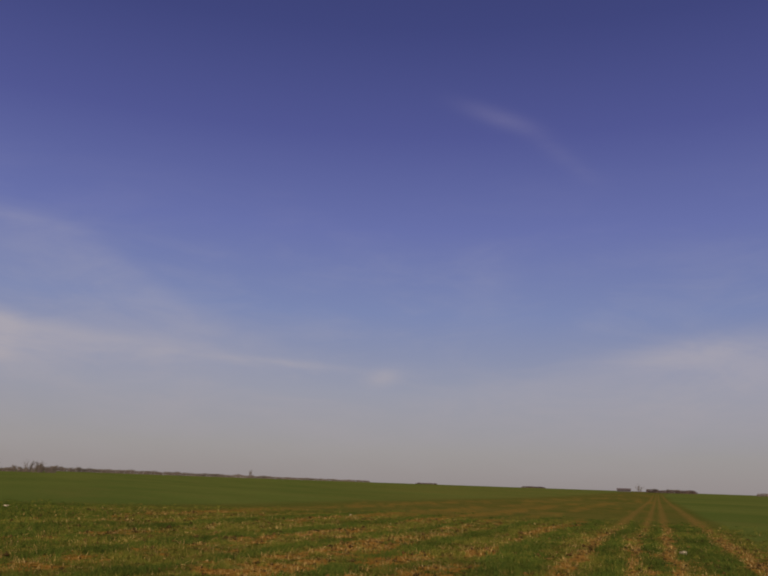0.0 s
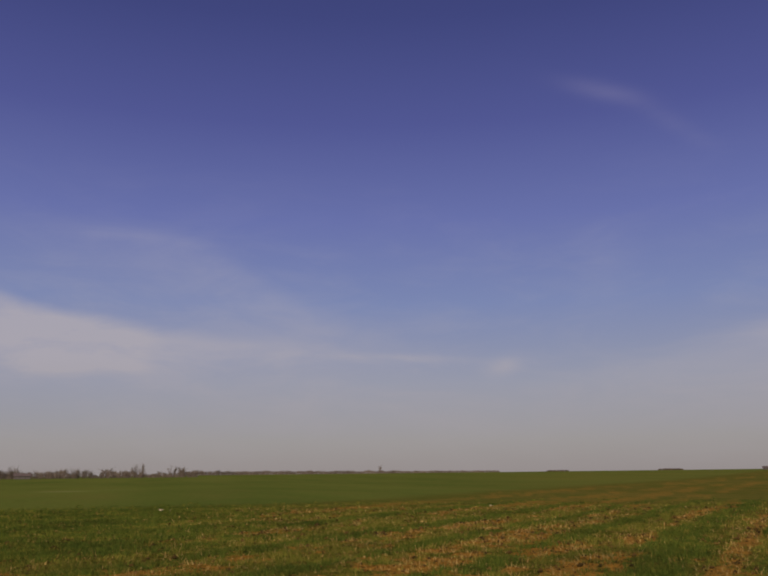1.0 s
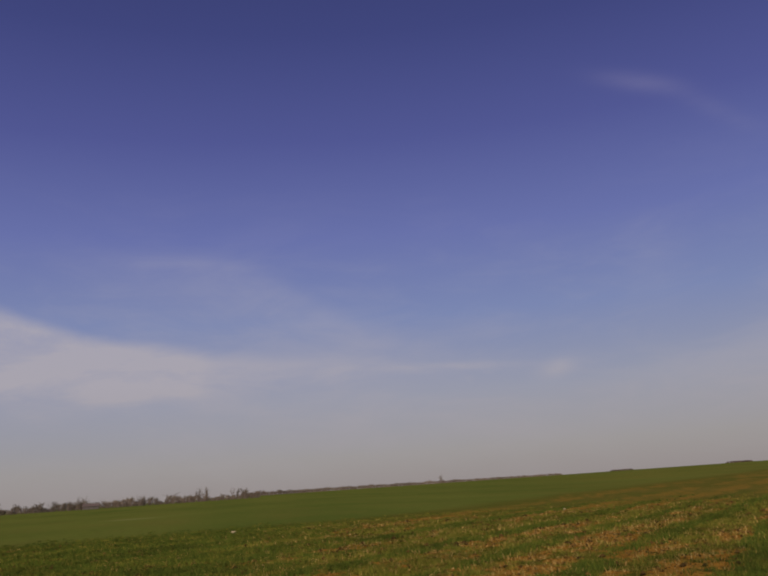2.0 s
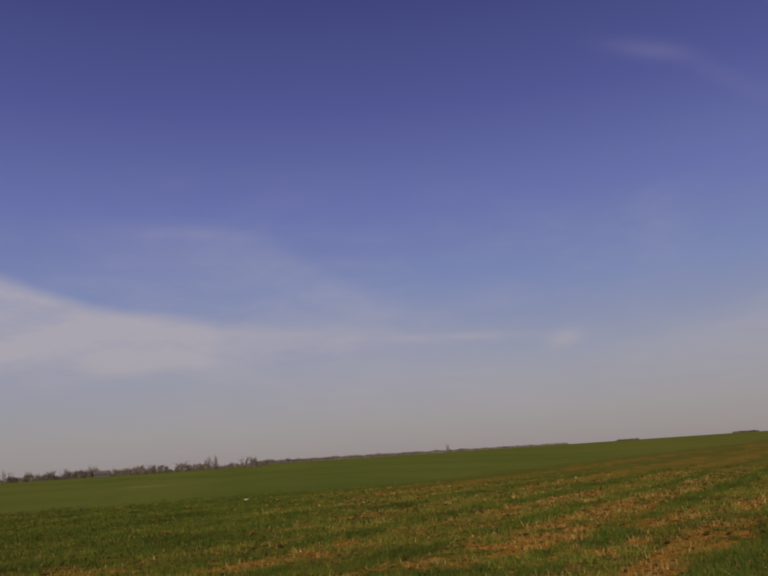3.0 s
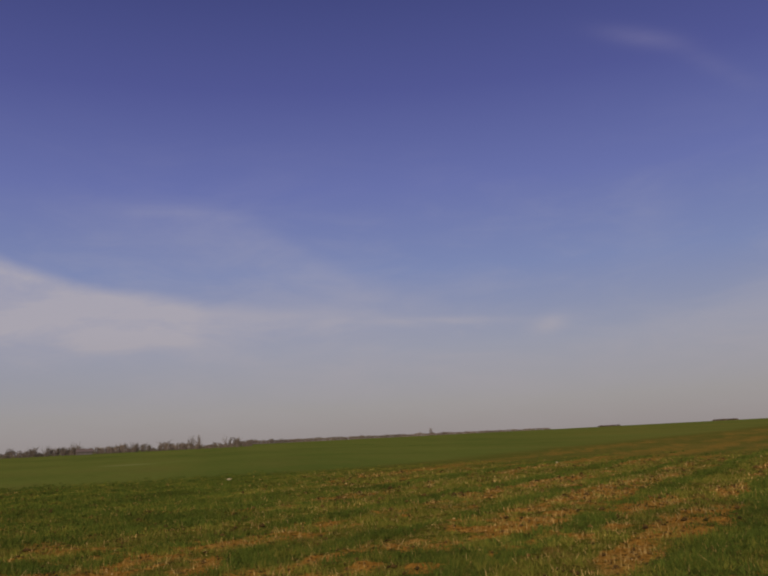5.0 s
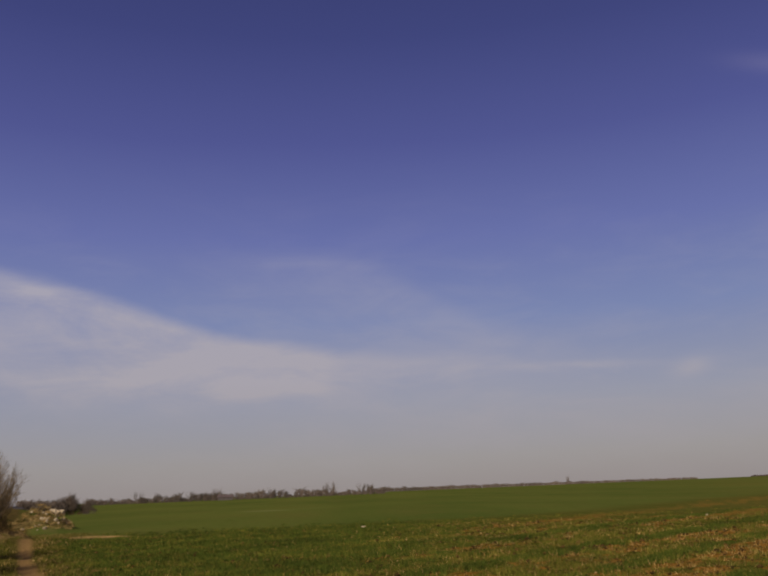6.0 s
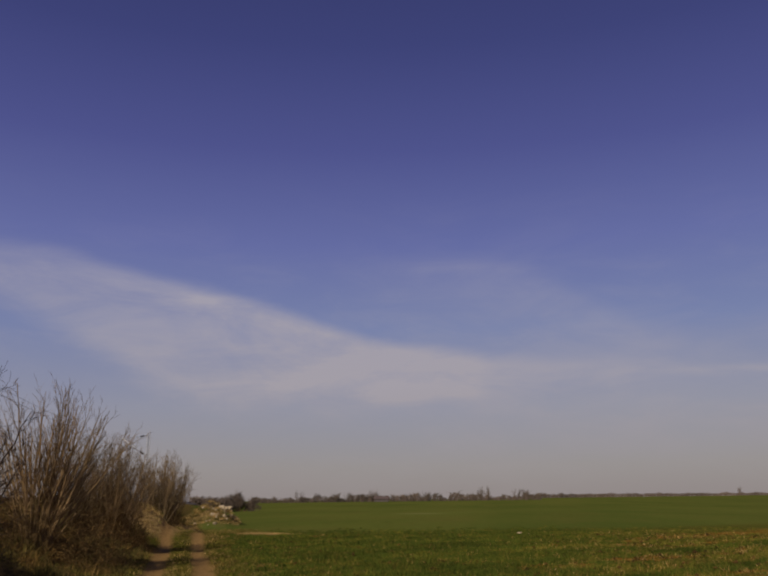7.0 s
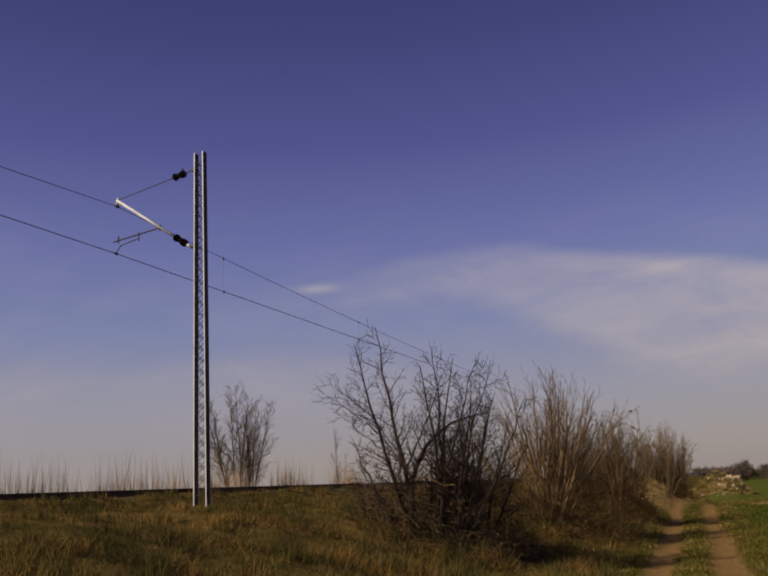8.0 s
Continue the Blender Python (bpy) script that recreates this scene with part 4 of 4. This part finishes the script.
far_mass("far_woods", "distant belt of leafless trees on the horizon", -16.2, 3.8, 560, 7.2, 1, 75, 0.5)
far_mass("far_woods", "low distant wood along the horizon", 2.6, 24.7, 820, 7.4, 2, 130, 0.22, None, 0.62)
far_mass("far_woods", "low dark copse on the horizon", 27.9, 29.4, 820, 2.4, 3, 170, 0.06, MAT_BARK_DARK)
far_mass("far_woods", "low dark copse on the horizon", 35.2, 36.8, 820, 2.6, 4, 170, 0.06, MAT_BARK_DARK)
far_mass("far_woods", "dark grove on the horizon", 43.4, 46.6, 700, 4.8, 5, 130, 0.3, MAT_BARK_DARK)
far_mass("far_woods", "dark belt of trees on the horizon", 50.1, 62.0, 700, 4.4, 6, 90, 0.2)
far_mass("far_woods", "brown copse beyond the rubble heap", -20.2, -17.4, 210, 4.4, 7, 420, 0.3)

FAR = dict(kids=(1.3, 1.4), angle=36, ratio=0.36, bendy=0.12, lift=0.04, thin=0.05, stem=0.22)
for az, r, h, w, seed in ((0.12, 545, 9.2, 3.5, 31), (-0.32, 550, 8.8, 3.0, 32), (-7.75, 540, 8.6, 5.0, 33), (2.1, 560, 7.5, 5.5, 34), (2.75, 555, 7.2, 5.5, 35),
                          (-13.0, 540, 7.2, 6.5, 36), (16.35, 800, 7.5, 3.5, 37), (42.97, 690, 6.0, 4.5, 38), (-9.5, 545, 6.5, 6.0, 39), (-4.1, 560, 6.4, 5.0, 40)):
    x, y = polar(az, r)
    bare_bush("far_tree", "distant leafless tree on the horizon", "tree", x, y, seed, 6, h, w, FAR, MAT_HAZED_BARK, MAT_HAZED_BARK, group="distant trees")
DOME = dict(kids=(5.0, 7.0, 6.0), angle=46, ratio=0.34, bendy=0.16, lift=0.0, thin=0.022, stem=0.12, dome=0.45)
x, y = polar(-16.9, 200)
bare_bush("far_tree", "rounded dark leafless tree at the field's edge", "tree", x, y, 41, 16, 4.2, 6.0, DOME, MAT_BARK_BROWN, MAT_HAZED_BARK, group="distant trees")


def far_house(x, y, length, width, wall, ridge, turn, label):
    top = new("farm_building")
    tagged(top, label, "building")
    top.matrix_basis = Matrix.Translation((x, y, ground_z(x, y) - 0.2)) @ Matrix.Rotation(turn, 4, "Z")
    bm = bmesh.new()
    box(bm, (0, 0, wall / 2), (length, width, wall))
    part("wall", bm, MAT_WALL, top)
    bm = bmesh.new()
    e = 0.4
    vs = [bm.verts.new(c) for c in ((-length / 2 - e, -width / 2 - e, wall), (length / 2 + e, -width / 2 - e, wall), (length / 2 + e, width / 2 + e, wall),
                                    (-length / 2 - e, width / 2 + e, wall), (-length / 2 - e, 0, ridge), (length / 2 + e, 0, ridge))]
    for q in ((0, 1, 5, 4), (2, 3, 4, 5), (1, 2, 5), (3, 0, 4), (3, 2, 1, 0)):
        bm.faces.new([vs[i] for i in q])
    part("roof", bm, MAT_ROOF, top)


x, y = polar(-7.2, 530)
far_house(x, y, 9, 6, 1.9, 3.6, 0.1, "distant small house with a dark roof")
x, y = polar(42.0, 680)
far_house(x, y, 10, 7, 1.4, 2.8, -0.7, "distant low barn with a dark roof")


# ================= grass, straw, clods =================
def blades(name, label, material, px, py, count, h_lo, h_hi, width, lean, seed, scale=None, spread=0.05):
    """Tufts at (px, py): count blades each, one triangle a blade, as one mesh."""
    g = np.random.default_rng(seed)
    n = len(px)
    pz = height(px, py)
    x, y, z = (np.repeat(a, count) for a in (px, py, pz))
    r = np.hypot(x, y)
    m = n * count
    far = np.clip(r / 11.0, 1.0, 4.0)
    x = x + g.normal(0, spread, m) * np.sqrt(far)
    y = y + g.normal(0, spread, m) * np.sqrt(far)
    hh = g.uniform(h_lo, h_hi, m) * (0.7 + 0.6 * np.repeat(g.random(n), count))
    if scale is not None:
        hh = hh * np.repeat(scale, count)
    w = width * far * g.uniform(0.6, 1.4, m)
    a = g.uniform(0, 2 * np.pi, m)
    la = g.uniform(0, 2 * np.pi, m)
    ll = np.abs(g.normal(0, lean, m)) * hh
    v = np.empty((m, 3, 3))
    v[:, 0] = np.column_stack([x - np.cos(a) * w, y - np.sin(a) * w, z - 0.02])
    v[:, 1] = np.column_stack([x + np.cos(a) * w, y + np.sin(a) * w, z - 0.02])
    v[:, 2] = np.column_stack([x + np.cos(la) * ll, y + np.sin(la) * ll, z + hh])
    me = bpy.data.meshes.new(name)
    me.vertices.add(3 * m)
    me.vertices.foreach_set("co", v.astype(np.float32).ravel())
    me.loops.add(3 * m)
    me.loops.foreach_set("vertex_index", np.arange(3 * m, dtype=np.int32))
    me.polygons.add(m)
    me.polygons.foreach_set("loop_start", np.arange(0, 3 * m, 3, dtype=np.int32))
    me.update(calc_edges=True)
    me.materials.append(material)
    return tagged(new(name, me), label, "grass", kind="stuff")


def sector(n, az0, az1, r0, r1, seed, power=1.0):
    g = np.random.default_rng(seed)
    a = np.radians(g.uniform(az0, az1, n))
    r = (r0 ** power + (r1 ** power - r0 ** power) * g.random(n)) ** (1 / power)
    return r * np.sin(a), r * np.cos(a), g.random(n)


# green blades of the field
x, y, u = sector(120000, -24, 66, 5.0, 62, 1, 1.0)
rut, bank, crop, soil, across, along, d, s, r = zones(x, y)
keep = (u < 0.5 * (1 - 0.84 * sstep(soil, 0.15, 0.9)) * (0.12 + 1.1 * sstep(fbm(x * 2.6, y * 2.6, 2), 0.36, 0.62)) * (1 - bank) * (1 - 0.6 * crop) * (1 - sstep(r, 25, 62)) * sstep(-across, 0.9, 1.9)) & (rut < 0.04)
blades("field_grass", "short green grass and young crop in the field", MAT_GRASS, x[keep], y[keep], 16, 0.018, 0.075, 0.0052, 1.0, 2, (0.5 + 1.15 * sstep(fbm(x * 2.6, y * 2.6, 2), 0.4, 0.7))[keep], 0.05)
lush = lushness(x, y)
keep = (u < 0.75 * lush * (0.2 + 1.1 * sstep(fbm(x * 2.2 + 9, y * 2.2, 2), 0.36, 0.6)) * (1 - 0.9 * soil) * (1 - bank) * (1 - 0.5 * crop) * (1 - sstep(r, 28, 62)) * sstep(-across, 1.2, 2.6)) & (rut < 0.04)
blades("lush_grass", "thick dark green grass clumps in the field", MAT_LUSH, x[keep], y[keep], 18, 0.025, 0.095, 0.0052, 0.8, 12, 0.55 + 0.7 * lush[keep], 0.055)
# grass round the standing place
x, y, u = sector(9000, -180, 180, 0.5, 9, 41, 1.6)
rut, bank, crop, soil, across, along, d, s, r = zones(x, y)
keep = (u < (1 - 0.8 * soil) * (0.3 + 0.8 * sstep(fbm(x * 2.6, y * 2.6, 2), 0.36, 0.62))) & (rut < 0.04) & ((r < 5) | (np.abs(np.degrees(np.arctan2(x, y))) > 80))
blades("short_grass", "short olive grass round the track", MAT_VERGE, x[keep], y[keep], 14, 0.025, 0.11, 0.003, 0.8, 42, None, 0.06)
# pale stubble and straw on the bare strips
x, y, u = sector(46000, -24, 66, 5.0, 55, 3, 1.0)
rut, bank, crop, soil, across, along, d, s, r = zones(x, y)
keep = (u < (0.34 + 0.5 * soil) * (1 - 0.65 * lushness(x, y)) * (1 - bank) * (1 - 0.9 * crop) * (1 - sstep(r, 25, 55))) & (rut < 0.04)
blades("straw", "dry yellow stubble on the bare strips", MAT_STRAW, x[keep], y[keep], 3, 0.02, 0.12, 0.0042, 0.8, 4)
# dry grass of the bank
x, y, u = sector(80000, -84, -15, 4.0, 85, 5, 1.0)
rut, bank, crop, soil, across, along, d, s, r = zones(x, y)
dry = dryness(x, y)
keep = (u < bank * (1 - dry) * (0.3 + 1.1 * sstep(fbm(x * 2.4 + 3, y * 2.4, 2), 0.32, 0.6))) & (rut < 0.04) & (d < 11.9)
low = (1 - 0.55 * sstep(d, 5.0, 9.5)) * (0.15 + 1.7 * sstep(fbm(x * 1.5, y * 1.5, 3), 0.33, 0.68))
blades("bank_grass", "dry tan and olive grass on the railway bank", MAT_BANK, x[keep], y[keep], 15, 0.04, 0.21, 0.0042, 1.0, 6, low[keep], 0.07)
x, y, u = sector(26000, -27, -12, 26, 82, 15, 1.0)
keep = (u < dryness(x, y)) & (zones(x, y)[0] < 0.04)
blades("dry_tufts", "pale tan dry grass on the mounds by the track", MAT_TAN, x[keep], y[keep], 18, 0.04, 0.20, 0.0018, 0.8, 16, (np.where((y > 44) & (y < 54), 0.3, 1.0) * (0.3 + 1.2 * fbm(x * 1.3, y * 1.3, 3)))[keep])
# greener grass along the track
x, y, u = sector(40000, -60, -12, 5.0, 60, 7, 1.0)
rut, bank, crop, soil, across, along, d, s, r = zones(x, y)
keep = (u < 0.8 * (1 - sstep(across, 1.8, 3.6)) * sstep(across, -3, -1.5)) & (rut < 0.04)
blades("verge_grass", "olive and tan grass along the dirt track", MAT_VERGE, x[keep], y[keep], 9, 0.03, 0.11, 0.004, 0.7, 8)
# tall dry weeds on the crest behind the rails
g0 = np.random.default_rng(9)
n = 6500
s = g0.uniform(-14, 45, n)
d = 15.2 + g0.exponential(0.8, n)
cl = fbm(s * 0.6, s * 0 + 2.0, 3)
keep = cl > 0.47
x, y = s * UX + d * NX, s * UY + d * NY
blades("dry_weeds", "tall dry weed stalks behind the railway", MAT_WEED, x[keep], y[keep], 2, 0.2, 1.25, 0.0035, 0.16, 10)


def clods(n, seed, name, label, category, material, lo, hi, big, everywhere):
    x, y, u = sector(n, -20, 62, 5.5, 45, seed, 1.0)
    rut, bank, crop, soil, across, along, d, s, r = zones(x, y)
    keep = u < (everywhere + (1 - everywhere) * soil) * (1 - bank) * (1 - crop) * (1 - rut)
    x, y = x[keep], y[keep]
    z = height(x, y)
    g = np.random.default_rng(seed + 1)
    m = len(x)
    base = np.array([(1, 0, 0), (0, 1, 0), (-1, 0, 0), (0, -1, 0), (0, 0, 1), (0, 0, -1)], dtype=float)
    tri = np.array([(0, 1, 4), (1, 2, 4), (2, 3, 4), (3, 0, 4), (1, 0, 5), (2, 1, 5), (3, 2, 5), (0, 3, 5)])
    size = g.uniform(lo, hi, m) * np.where(g.random(m) < 0.12, big, 1.0) * np.clip(np.hypot(x, y) / 14, 1, 1.8)
    v = base[None] * size[:, None, None] * g.uniform(0.6, 1.4, (m, 6, 3))
    v[:, :, 2] *= 0.6
    v += np.column_stack([x, y, z + size * 0.3])[:, None]
    f = tri[None] + 6 * np.arange(m)[:, None, None]
    ob = mesh_object(name, v.reshape(-1, 3).tolist(), f.reshape(-1, 3).tolist(), material)
    tagged(ob, label, category, kind="stuff")


# clods, some strewn in the grass as dark stand-ins for tuft shadows
clods(22000, 11, "clods_and_tuft_shade", "small soil clods on the bare strips, darkened to double as tuft shadows", "soil", MAT_CLOD_SHADE, 0.012, 0.030, 2.0, 0.24)
clods(1500, 27, "pale_chips", "pale bits of straw and stone on the soil", "debris", MAT_TAN, 0.006, 0.018, 1.6, 0.25)
